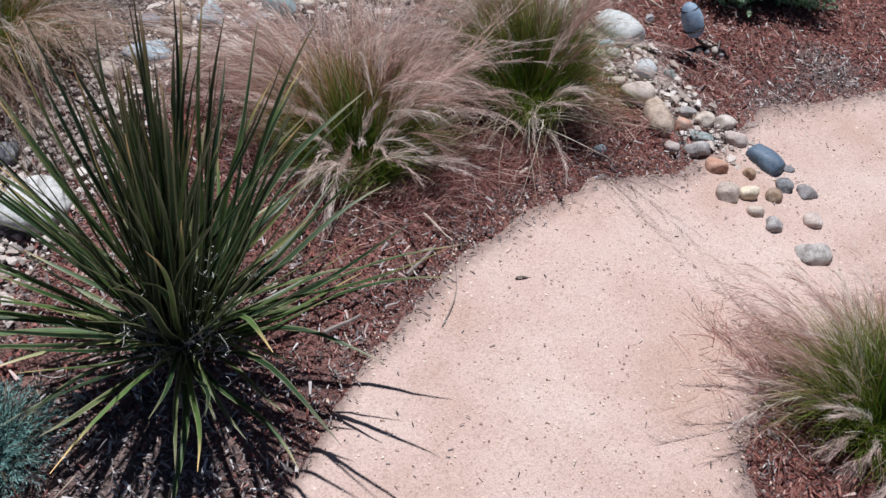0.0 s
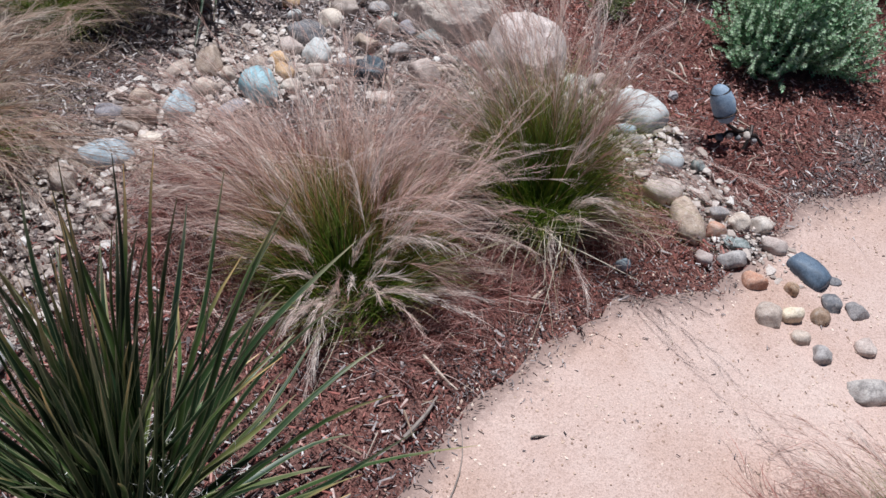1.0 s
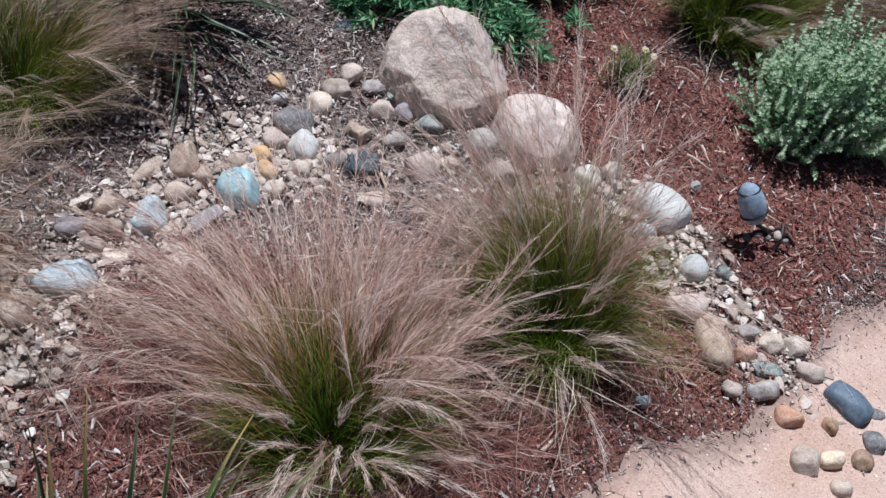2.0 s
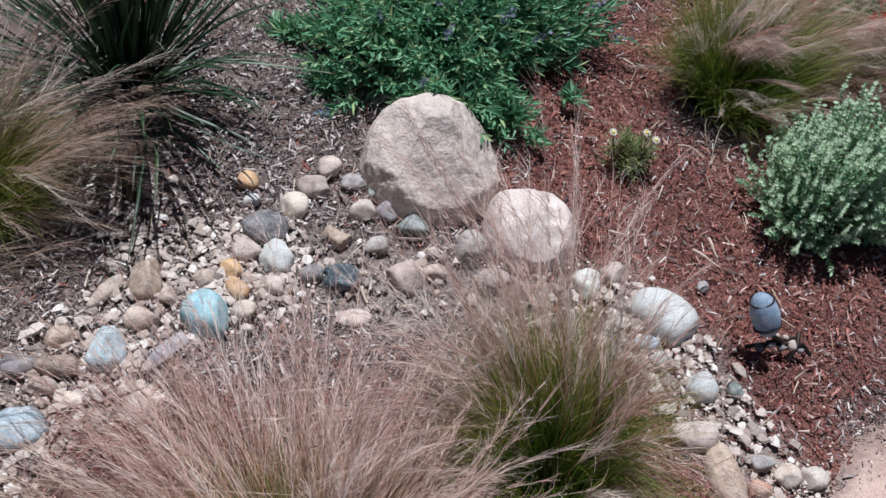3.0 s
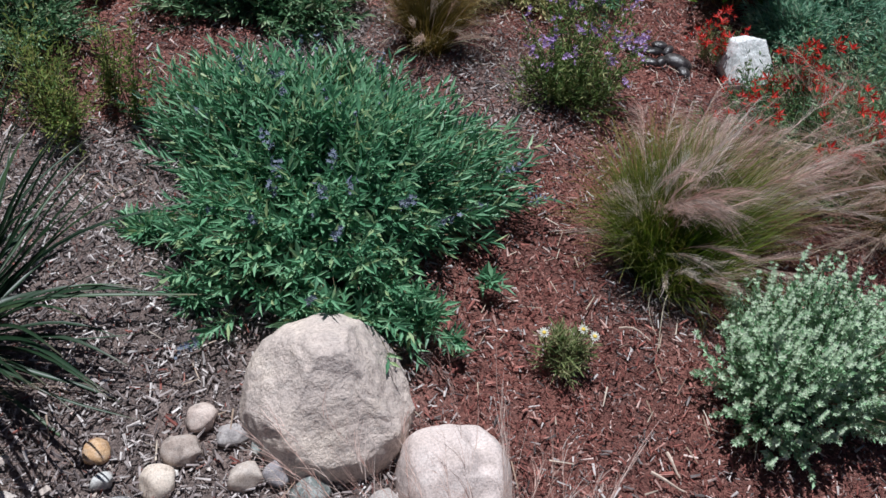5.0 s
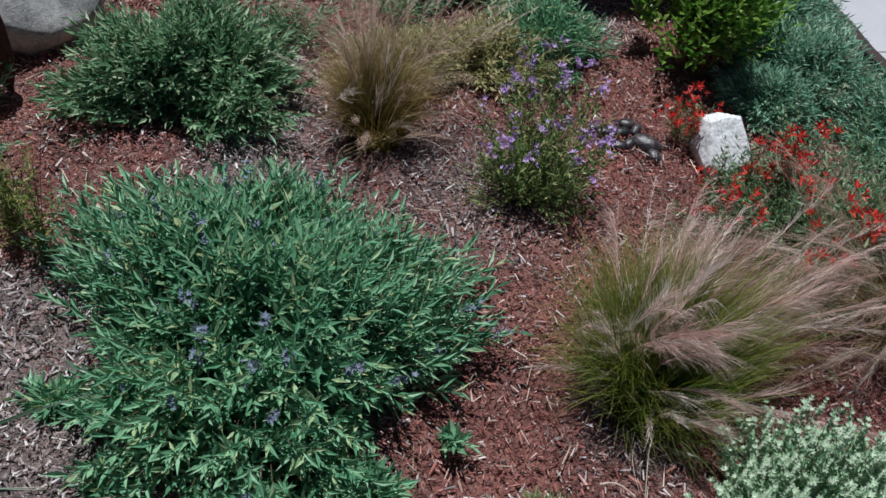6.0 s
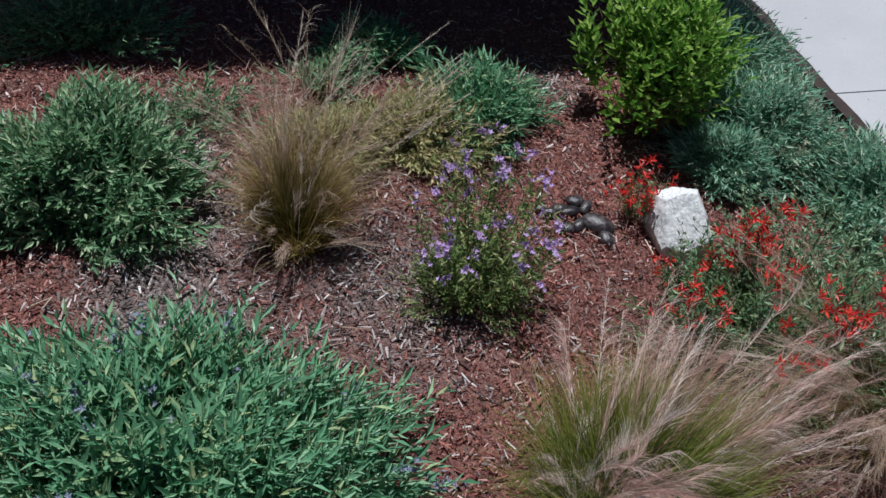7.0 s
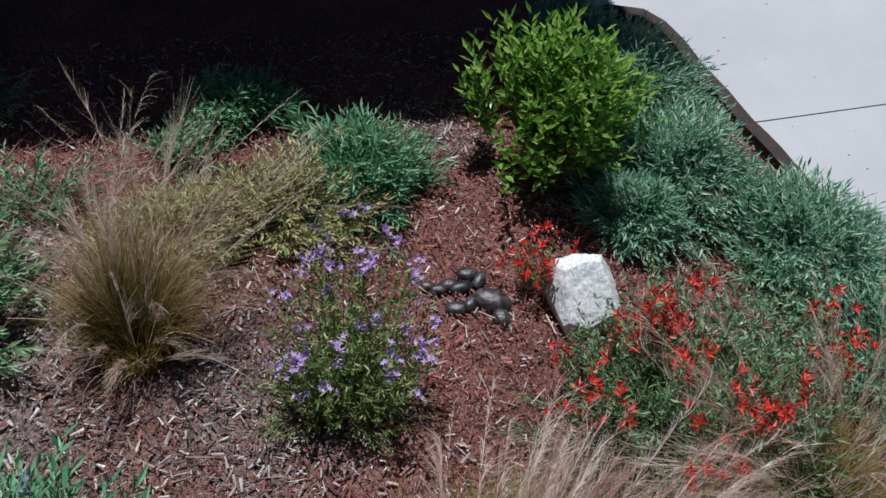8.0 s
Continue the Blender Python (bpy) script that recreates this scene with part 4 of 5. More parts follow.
stick(0.14, 1.26, 0.20, 1.36, 0.005, GREY_WOOD, "grey bark strip at the path edge")
stick(0.17, 1.45, 0.24, 1.38, 0.004, PALE_WOOD, "pale bark strip among the mulch")
stick(-0.02, 1.08, 0.05, 1.14, 0.006, GREY_WOOD, "grey bark piece beside the yucca")


# ---- grasses ----
def grass_clump(x, y, radius, height, wind, seed, label, blades=2600, stems=300, per=30, leaf=None, dead=60, spread=1.0, fall=0.75, hair=None, bare=0.0, tufts=34, awn=None, heart=0.46, messy=0.28, spires=0, tails=24, hairy=0.27):
    """A fine feather grass: a green heart, rusty hair-thin stems gathered in locks, and soft plumes that arch over at the ends; bare: how far the side toward the path is left thin and short."""
    rng = np.random.default_rng(seed)
    clump = new("grass_clump")
    clump.location = (x, y, float(ground(x, y)))
    tagged(clump, label, "grass clump", "feather grass clumps")
    wind = np.array([wind[0], wind[1], 0.0])
    turn, tip_over = rng.uniform(0, 2 * np.pi, tufts), np.abs(rng.normal(0, 1.0, tufts))
    reach, arch, curl, swirl = rng.uniform(0.7, 1.1, tufts), rng.uniform(0.15, 0.9, tufts), rng.uniform(0.0, 0.9, tufts), rng.normal(0, messy, tufts)

    def strands(n, long, lean, droop, gust, core, lock, bare=bare):
        k, held = rng.integers(0, tufts, n), rng.random(n) < lock
        a = np.where(held, turn[k] + rng.normal(0, 0.15, n), rng.uniform(0, 2 * np.pi, n))
        a = np.where((np.sin(a) < -0.1) & (rng.random(n) < bare), -a, a)
        r = core * np.sqrt(rng.random(n))
        b = a + rng.normal(0, 0.5, n)
        root = np.stack([r * np.cos(b), r * np.sin(b), np.zeros(n)], 1)
        tilt = np.where(held, tip_over[k] * lean + rng.normal(0, 0.07, n), np.abs(rng.normal(0, lean, n)))
        way = unit(np.stack([np.cos(a) * np.sin(tilt), np.sin(a) * np.sin(tilt), np.cos(tilt)], 1) + wind * gust * 0.3)
        length = long * np.where(held, reach[k] * rng.uniform(0.75, 1.05, n), rng.uniform(0.5, 1.1, n)) * (1 - 0.5 * bare * smooth_step(-0.15, 0.6, -np.sin(a)))
        out = np.stack([np.cos(a), np.sin(a), np.zeros(n)], 1)
        across = np.stack([-np.sin(a), np.cos(a), np.zeros(n)], 1)
        bend = out * (np.where(held, arch[k], rng.uniform(0, 0.7, n)) * droop)[:, None] + wind * (gust * np.where(held, 0.5 + reach[k] * 0.6, rng.uniform(0.4, 1.6, n)))[:, None]
        bend += across * (np.where(held, swirl[k], 0) + rng.normal(0, 0.08, n))[:, None] + rng.normal(0, 0.05, (n, 3))
        bend[:, 2] -= rng.uniform(0.05, 0.4, n) * droop * (0.35 + np.sin(tilt))
        hook = out * 0.12 * droop + across * (np.where(held, swirl[k] * 0.8, 0))[:, None] + wind * gust * 0.25
        hook[:, 2] -= np.where(held, curl[k], rng.uniform(0, 0.5, n)) * droop * 0.8
        return root, way, length, bend, hook

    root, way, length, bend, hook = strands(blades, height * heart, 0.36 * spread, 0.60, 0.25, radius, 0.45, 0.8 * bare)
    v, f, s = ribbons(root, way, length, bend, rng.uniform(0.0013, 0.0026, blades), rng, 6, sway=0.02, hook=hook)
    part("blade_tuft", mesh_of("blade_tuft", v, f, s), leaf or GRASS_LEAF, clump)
    hairs = int(blades * hairy)
    root, way, length, bend, hook = strands(hairs, height * 0.80, 0.34 * spread, fall, 0.8, radius * 0.8, 0.65)
    v, f, s = ribbons(root, way, length, bend, rng.uniform(0.0006, 0.0012, hairs), rng, 9, 0.4, 0.02, hook)
    part("hair_tuft", mesh_of("hair_tuft", v, f, s), hair or HAIR, clump)
    root, way, length, bend, hook = strands(stems, height, 0.40 * spread, fall, 1.0, radius * 0.8, 0.8)
    v, f, s = ribbons(root, way, length, bend, rng.uniform(0.0006, 0.0011, stems), rng, 9, 0.6, 0.0, hook)
    part("stem_tuft", mesh_of("stem_tuft", v, f, s), hair or HAIR, clump)
    # each stem's outer part carries a narrow fluffy plume of awns
    awns = stems * per
    pick = np.repeat(np.arange(stems), per)
    u = 0.58 + 0.42 * rng.random(awns) ** 0.8
    at = root[pick] + length[pick, None] * (way[pick] * u[:, None] + bend[pick] * (u ** 2)[:, None] + hook[pick] * (u ** 4)[:, None])
    go = unit(way[pick] + 2 * bend[pick] * u[:, None] + 4 * hook[pick] * (u ** 3)[:, None])
    go = unit(go + rng.normal(0, 0.17, (awns, 3)))
    long = rng.uniform(0.025, 0.075, awns)
    drift = (rng.normal(0, 0.35, (stems, 3)) + wind * 0.4 - np.array([0, 0, 0.3]))[pick] + rng.normal(0, 0.15, (awns, 3))
    v, f, s = ribbons(at, go, long, drift, rng.uniform(0.0005, 0.0012, awns), rng, 4, 0.25)
    tone = np.repeat(rng.random(stems)[pick], 8)
    part("plume_haze", mesh_of("plume_haze", v, f, tone), awn or AWN, clump, "hazy pinkish tan feathery plumes")
    # plumes that hang over the heart, each gathered into one pale twisted tail
    root, way, length, bend, hook = strands(tails, height * 0.64, 0.75 * spread, 0.95, 0.5, radius * 0.7, 0.0, 0.35 * bare)
    per = 85
    pick = np.repeat(np.arange(tails), per)
    u = 0.42 + 0.55 * rng.random(tails * per)
    at = root[pick] + length[pick, None] * (way[pick] * u[:, None] + bend[pick] * (u ** 2)[:, None] + hook[pick] * (u ** 4)[:, None])
    at += rng.normal(0, 1, at.shape) * (0.0042 * np.sin((u - 0.38) / 0.64 * np.pi))[:, None]
    go = unit(unit(way[pick] + 2 * bend[pick] * u[:, None] + 4 * hook[pick] * (u ** 3)[:, None]) + rng.normal(0, 0.10, at.shape))
    v, f, s = ribbons(at, go, rng.uniform(0.02, 0.045, len(u)), rng.normal(0, 0.12, at.shape), rng.uniform(0.0007, 0.0014, len(u)), rng, 3, 0.3)
    v2, f2, s2 = ribbons(root, way, length, bend, np.full(tails, 0.0012), rng, 9, 0.6, 0.0, hook)
    part("plume_tail", mesh_of("plume_tail", np.concatenate([v, v2]), np.concatenate([f, f2 + len(v)]), np.concatenate([np.repeat(rng.uniform(0.6, 1.0, tails)[pick], 6), np.full(s2.size, 0.5)])), awn or AWN, clump, "pale twisted plumes hanging over")
    if dead:
        root, way, length, bend, hook = strands(dead, height * 0.48, 0.62, 1.35, 0.3, radius * 0.8, 0.9, 0.2)
        v, f, s = ribbons(root, way, length, bend, rng.uniform(0.0016, 0.0036, dead), rng, 12, 0.25, 0.11, hook)
        part("dry_tuft", mesh_of("dry_tuft", v, f, s), DEAD_LEAF, clump, "bleached dry blades hanging over")
    # a few taller stems, each ending in a pale narrow seed spike
    for _ in range(spires):
        a, r = rng.uniform(0, 6.3), radius * rng.uniform(0.2, 1.0)
        root = np.array([[r * math.cos(a), r * math.sin(a), 0.0]])
        way = unit(np.array([[0.30 * math.cos(a) + 0.10, 0.30 * math.sin(a) + 0.12, 1.0]]))
        bend = np.array([[rng.normal(0.30, 0.16), rng.normal(0.12, 0.08), -0.16]])
        tall = np.array([height * rng.uniform(1.0, 1.25)])
        v, f, s = ribbons(root, way, tall, bend, np.array([0.0014]), rng, 8, 0.6)
        u = rng.uniform(0.78, 1.0, 46)
        at = root + tall[0] * (way * u[:, None] + bend * (u ** 2)[:, None])
        go = unit(way + 2 * bend * u[:, None] + rng.normal(0, 0.09, (46, 3)))
        v2, f2, s2 = ribbons(at, go, rng.uniform(0.010, 0.022, 46), rng.normal(0, 0.15, (46, 3)), np.full(46, 0.0012), rng, 3, 0.3)
        part("seed_spike", mesh_of("seed_spike", np.concatenate([v, v2]), np.concatenate([f, f2 + len(v)]), np.concatenate([np.full(s.size, 0.3), np.full(s2.size, 0.95)])), TAN_AWN, clump, "pale narrow seed spike")
    return clump


grass_clump(-0.005, 1.60, 0.12, 0.45, (-0.15, 0.19), 11, "large pinkish feather grass clump with green heart beside the path", 5200, 230, 56, spread=1.0, dead=40, fall=0.85, bare=0.92, heart=0.48, tails=84, hairy=0.27)
grass_clump(0.415, 1.87, 0.09, 0.53, (-0.12, 0.12), 12, "upright feather grass clump with bleached leaves beside creek stones", 4600, 150, 54, dead=230, spread=0.52, fall=0.5, bare=0.93, heart=0.60, tails=30, hairy=0.08)
grass_clump(-0.80, 2.40, 0.10, 0.42, (0.16, 0.04), 13, "olive feather grass clump leaning over creek gravel", 4800, 95, 55, awn=TAN_AWN, heart=0.66, fall=0.6, spread=0.75, bare=0.85, messy=0.15, hairy=0.12, tails=34)
grass_clump(-0.92, 1.86, 0.10, 0.44, (0.12, -0.12), 14, "tan feather grass clump at the creek edge", 2800, 210, 55, awn=TAN_AWN)
grass_clump(1.14, 1.0, 0.09, 0.28, (-0.10, 0.14), 15, "feather grass clump in mulch beside the granite path", 4600, 110, 56, fall=0.8, heart=0.78, bare=0.75, hairy=0.12)
grass_clump(1.045, 3.10, 0.12, 0.37, (0.46, 0.06), 26, "windswept feather grass clump with green base on red mulch", 6400, 190, 85, spread=0.8, bare=0.95, fall=0.65, heart=0.84, dead=16, messy=0.1, tails=34, hairy=0.06)
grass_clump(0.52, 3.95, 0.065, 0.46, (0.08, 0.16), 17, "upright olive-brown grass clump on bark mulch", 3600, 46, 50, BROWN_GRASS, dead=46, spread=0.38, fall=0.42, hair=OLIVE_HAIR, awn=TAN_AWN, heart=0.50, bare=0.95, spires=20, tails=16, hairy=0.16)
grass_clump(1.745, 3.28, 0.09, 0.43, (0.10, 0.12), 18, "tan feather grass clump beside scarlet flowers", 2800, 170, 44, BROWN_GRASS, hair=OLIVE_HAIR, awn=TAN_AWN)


def fallen_hair():
    """Shed plumes felted over the mulch round the clumps."""
    rng = np.random.default_rng(71)
    heaps = ((-0.36, 1.84, 0.15, 0.12, 900), (0.27, 1.67, 0.15, 0.10, 1100), (0.13, 1.50, 0.11, 0.08, 500), (-0.22, 1.62, 0.16, 0.10, 700), (0.58, 1.84, 0.13, 0.10, 650),
             (0.95, 1.10, 0.12, 0.16, 500), (-0.06, 2.02, 0.24, 0.09, 500), (0.42, 4.50, 0.16, 0.14, 1000), (1.25, 3.22, 0.22, 0.10, 500))
    where = np.concatenate([np.stack([rng.normal(x, rx * 0.6, n), rng.normal(y, ry * 0.6, n)], 1) for x, y, rx, ry, n in heaps])
    x, y = where[:, 0], where[:, 1]
    n = len(x)
    a = 2.2 * ripple(x, y, 7) + 0.9 * ripple(y, x, 19) + rng.normal(0, 0.5, n)
    root = np.stack([x, y, ground(x, y) + 0.002 + 0.022 * rng.random(n) ** 2], 1)
    way = unit(np.stack([np.cos(a), np.sin(a), rng.normal(0.08, 0.1, n)], 1))
    bend = np.stack([-np.sin(a), np.cos(a), np.zeros(n)], 1) * rng.normal(0, 0.35, n)[:, None] - np.array([0, 0, 0.06])
    v, f, s = ribbons(root, way, rng.uniform(0.04, 0.12, n), bend, rng.uniform(0.0008, 0.0018, n), rng, 5, 0.3, 0.03)
    me = mesh_of("fallen_grass_hair", v, f)
    me.materials.append(FALLEN_HAIR)
    tagged(new("fallen_grass_hair", me), "rusty pink shed grass plumes felted over the mulch", "litter", kind="stuff")


fallen_hair()


# ---- yuccas ----
def yucca_leaf_mesh(length, width, droop, seed):
    """One stiff channelled strap leaf along +x from the crown."""
    rng = np.random.default_rng(seed)
    steps = 11
    verts, along = [], []
    sweep, kink = rng.normal(0, 0.09), rng.uniform(0, 6.3)
    for k in range(steps):
        u = k / (steps - 1)
        w = width * (1.15 - 0.45 * u) * (1 - u ** 5) * 0.5 + 0.0005
        cx, cz = length * u * (1 - 0.1 * droop * u), length * (0.05 * u - droop * 0.42 * u ** 2.2 + 0.02 * math.sin(u * 5 + kink))
        wob = length * (sweep * u * u + 0.014 * math.sin(u * 6 + kink))
        for side, up in ((-1.0, 0.38), (-0.55, 0.1), (0.0, 0.0), (0.55, 0.1), (1.0, 0.38)):
            verts.append((cx, side * w + wob, cz + up * w))
            along.append(u)
    faces = [(a * 5 + j, a * 5 + j + 1, a * 5 + j + 6, a * 5 + j + 5) for a in range(steps - 1) for j in range(4)]
    me = mesh_of("leaf", verts, faces, along, smooth=True)
    me.attributes.new("rim", "FLOAT", "POINT").data.foreach_set("value", np.tile(np.array([1.0, 0.3, 0.0, 0.3, 1.0], np.float32), steps))
    return me


def yucca(x, y, size, count, width, seed, label, threads=110, lowest=-6, leaf_material=None, old_leaf=None):
    rng = np.random.default_rng(seed)
    plant = new("yucca")
    plant.location = (x, y, float(ground(x, y)))
    tagged(plant, label, "yucca", "yuccas")
    kinds = [yucca_leaf_mesh(size, width * (0.8 + 0.035 * k), d, seed + k) for k, d in enumerate((0.0, -0.08, 0.06, 0.1, 0.14, 0.2, 0.25, 0.32, 0.4, 0.5, 0.65, 0.85))]
    old_kinds = [yucca_leaf_mesh(size * 0.72, width, d, seed + 40 + k) for k, d in enumerate((0.1, 0.2, 0.35, 0.5, 0.7, 1.0))]
    for k in range(count):
        u = (k + 0.5) / count
        turn = k * 137.5 + rng.normal(0, 9)
        rise = 86 - (86 - lowest) * u ** 1.55 + rng.normal(0, 13)
        kind = kinds[min(11, max(0, int(u * 10 + rng.normal(0, 1.8))))]
        old = old_leaf and u > 0.66 and rng.random() < 0.45
        leaf = part("leaf", old_kinds[int(rng.integers(0, 6))], old_leaf, plant) if old else part("leaf", kind, leaf_material or YUCCA_LEAF, plant)
        grow = rng.uniform(0.75, 1.08) * (0.75 if u > 0.85 else 1.0 if u > 0.6 else 1.13)
        r = 0.012 + 0.028 * u
        leaf.matrix_basis = (pose(r * math.cos(radians(turn)), r * math.sin(radians(turn)), 0.075 - 0.05 * u, 0, 0, turn)
                             @ pose(0, 0, 0, rng.normal(0, 12), -rise, 0) @ Matrix.Diagonal((grow, rng.uniform(0.8, 1.15), grow, 1)))
    bm = bmesh.new()
    bmesh.ops.create_icosphere(bm, subdivisions=3, radius=0.045)
    for v in bm.verts:
        v.co = Vector((v.co.x, v.co.y, v.co.z * 1.1 + 0.03)) * (1 + 0.2 * noise.noise(v.co * 40))
    part("crown", bm, STEM, plant, "fibrous brown crown")
    if threads:
        verts, faces, base = [], [], 0
        knots = [(rng.uniform(0, 6.3), rng.uniform(0.15, 1.1), rng.uniform(0.08, size * 0.36)) for _ in range(9)]
        for k in range(threads):
            a, t, d = rng.uniform(0, 6.3), radians(rng.uniform(5, 75)), rng.uniform(0.06, size * 0.45)
            if k % 2:
                a, t, d = (q + rng.normal(0, 0.06) * w for q, w in zip(knots[k // 2 % 9], (1.5, 1.5, 0.3)))
            c = np.array([d * math.cos(a) * math.cos(t), d * math.sin(a) * math.cos(t), 0.05 + d * math.sin(t)])
            turns, rad = rng.uniform(0.5, 1.6), rng.uniform(0.005, 0.013)
            u = np.linspace(0, 1, 24)
            ex, ey = unit(rng.normal(size=3)), unit(rng.normal(size=3))
            p = c + rad * (np.cos(u * turns * 6.28)[:, None] * ex + np.sin(u * turns * 6.28)[:, None] * ey) + u[:, None] * rng.normal(0, 0.03, 3)
            for side in (unit(rng.normal(size=3)) * 0.0005, unit(rng.normal(size=3)) * 0.0005):
                verts += [q for pt in p for q in (pt - side, pt + side)]
                faces += [(base + 2 * j, base + 2 * j + 1, base + 2 * j + 3, base + 2 * j + 2) for j in range(23)]
                base += 48
        tagged(part("thread_tangle", mesh_of("thread_tangle", np.array(verts), faces), THREAD, plant, "curling white leaf-edge threads"), kind="stuff")


yucca(-0.285, 1.01, 0.55, 240, 0.0110, 31, "dark green narrow-leaved yucca with curling white threads, beside the path", 300, 32, None, OLD_YUCCA)
yucca(-0.55, 2.84, 0.50, 290, 0.0085, 32, "dark green grassy yucca casting streaky shade on grey mulch", 20, 8, DARK_YUCCA)


# ---- leafy plants ----
def shrub(name, x, y, rx, ry, height, seed, label, category, leaf, stems=900, per=14, size=(0.02, 0.035), slim=0.28, reach=0.10,
          low=0.0, upright=0.5, wood=None, flat=0.4, ragged=0.2, into=None, shift=(0.0, 0.0), singles=0, canes=0):
    """Many leafy shoots from one rootstock, filling a mound with an uneven outline."""
    rng = np.random.default_rng(seed)
    plant = into or new(name)
    if not into:
        plant.location = (x, y, float(ground(x, y)))
        tagged(plant, label, category)
    a = rng.uniform(0, 2 * np.pi, stems)
    q = np.sqrt(rng.random(stems))
    lump = 1 + ragged * (np.sin(a * 3 + seed) * 0.5 + np.sin(a * 5 + 2 * seed) * 0.35 + rng.normal(0, 0.35, stems))
    dome = np.sqrt(np.clip(1 - q ** 2.4, 0, 1))
    z = low + (height - low) * dome * rng.uniform(0.45, 1.0, stems) * (1 + ragged * 0.5 * np.sin(a * 2 + q * 5 + seed)) + 0.01
    shift = np.array([shift[0], shift[1], 0.0])
    tips = np.stack([rx * q * lump * np.cos(a), ry * q * lump * np.sin(a), z], 1) + shift
    roots = (tips - shift) * np.array([0.25, 0.25, 0.0]) + shift + rng.normal(0, 0.01, (stems, 3)) * np.array([1, 1, 0])
    way = unit((tips - roots) * (1 - upright) + np.array([0, 0, 1.0]) * upright * height + np.stack([np.cos(a), np.sin(a), np.zeros(stems)], 1) * q[:, None] * 0.35 * height)
    starts = tips - way * reach
    starts[:, 2] = np.maximum(starts[:, 2], 0.004)
    way = unit(tips - starts)
    # shoots
    span = np.linalg.norm(tips - roots, axis=1)
    v, f, s = ribbons(roots, unit(tips - roots), span, rng.normal(0, 0.03, (stems, 3)), rng.uniform(0.0012, 0.0028, stems), rng, 4, 0.5)
    part("shoot_growth", mesh_of("shoot_growth", v, f, s), wood or STEM, plant)
    for j in range(canes):
        foot, top = roots[j] * np.array([0.5, 0.5, 0.0]) + shift * 0.5, tips[j] - np.array([0.0, 0.0, 0.2 * height])
        mid = foot * 0.45 + top * 0.55 + rng.normal(0, 0.012, 3)
        part("cane", tube([tuple(foot - np.array([0, 0, 0.01])), tuple(mid), tuple(top)], [0.0042, 0.0033, 0.0016], 6), wood or STEM, plant)
    n = stems * per
    k = np.repeat(np.arange(stems), per)
    u = np.tile(np.linspace(0, 1, per), stems) + rng.normal(0, 0.03, n)
    base = starts[k] + (tips - starts)[k] * u[:, None]
    spin = np.tile(np.arange(per) * 2.4, stems) + rng.uniform(0, 6.3, stems)[k]
    e1 = unit(np.cross(way, np.array([0.3, 0.1, 1.0]) + rng.normal(0, 0.2, (stems, 3))))[k]
    e2 = np.cross(way[k], e1)
    open_ = rng.uniform(0.45, 1.15, n) * (1 - 0.45 * np.clip(u, 0, 1))
    go = unit(way[k] * np.cos(open_)[:, None] + (e1 * np.cos(spin)[:, None] + e2 * np.sin(spin)[:, None]) * np.sin(open_)[:, None])
    go[:, 2] *= 1 - flat
    go = unit(go)
    long = rng.uniform(size[0], size[1], n) * (1 - 0.35 * np.clip(u, 0, 1))
    up, wide = way[k] + rng.normal(0, 0.25, (n, 3)), slim * rng.uniform(0.8, 1.2, n)
    keep = base[:, 2] > -0.004
    # the topmost leaves are pieces of their own, the rest is one mass
    top = np.argsort(-(base[:, 2] + rng.normal(0, 0.25 * height, n)))[:singles]
    keep[top] = False
    v, f = leaves(base[keep], go[keep], up[keep], long[keep], (long * wide)[keep])
    mass = part("foliage", mesh_of("foliage", v, f), leaf, plant)
    if singles:
        tagged(mass, kind="stuff")
    one, flat_up = np.array([[1.0, 0.0, 0.0]]), np.array([[0.0, 0.0, 1.0]])
    kinds = [mesh_of("leaf", *leaves(one * 0, one, flat_up, np.ones(1), np.array([slim * w]))) for w in (0.85, 1.0, 1.15)]
    for j in top:
        side = unit(np.cross(go[j], up[j]))
        rows = np.stack([go[j], -side, np.cross(side, go[j])], 1) * long[j]
        piece = part("leaf", kinds[int(j) % 3], leaf, plant)
        piece.matrix_basis = Matrix([(*rows[r], base[j][r]) for r in range(3)] + [(0, 0, 0, 1)])
    return plant, tips, way


def flower_mesh(centres, ways, size, petals, rng, slim=0.6, cup=0.4):
    """Small open flowers of pointed petals."""
    n = len(centres)
    k = np.repeat(np.arange(n), petals)
    a = np.tile(np.arange(petals) * 2 * np.pi / petals, n) + rng.uniform(0, 6.3, n)[k]
    e1 = unit(np.cross(ways, rng.normal(size=(n, 3))))
    e2 = np.cross(ways, e1)
    go = unit(e1[k] * np.cos(a)[:, None] + e2[k] * np.sin(a)[:, None] + ways[k] * cup)
    long = (np.ones(n) * size * rng.uniform(0.7, 1.2, n))[k]
    return leaves(centres[k], go, ways[k], long, long * slim)


def add_flowers(plant, name, centres, ways, size, petals, material, seed, label, slim=0.6, cup=0.4):
    rng = np.random.default_rng(seed)
    v, f = flower_mesh(centres, ways, size, petals, rng, slim, cup)
    part(name, mesh_of(name, v, f), material, plant, label)


def spikes(plant, tips, ways, count, seed, material, label):
    """Short flower spikes of small whorls on some of the shoots."""
    rng = np.random.default_rng(seed)
    pick = rng.choice(len(tips), count, replace=False)
    c, w = [], []
    for k in pick:
        for j in range(11):
            c.append(tips[k] + ways[k] * (0.006 * j - 0.012) + rng.normal(0, 0.005, 3))
            w.append(unit(ways[k] + rng.normal(0, 0.6, 3)))
    add_flowers(plant, "blossom", np.array(c), np.array(w), 0.008, 5, material, seed, label)


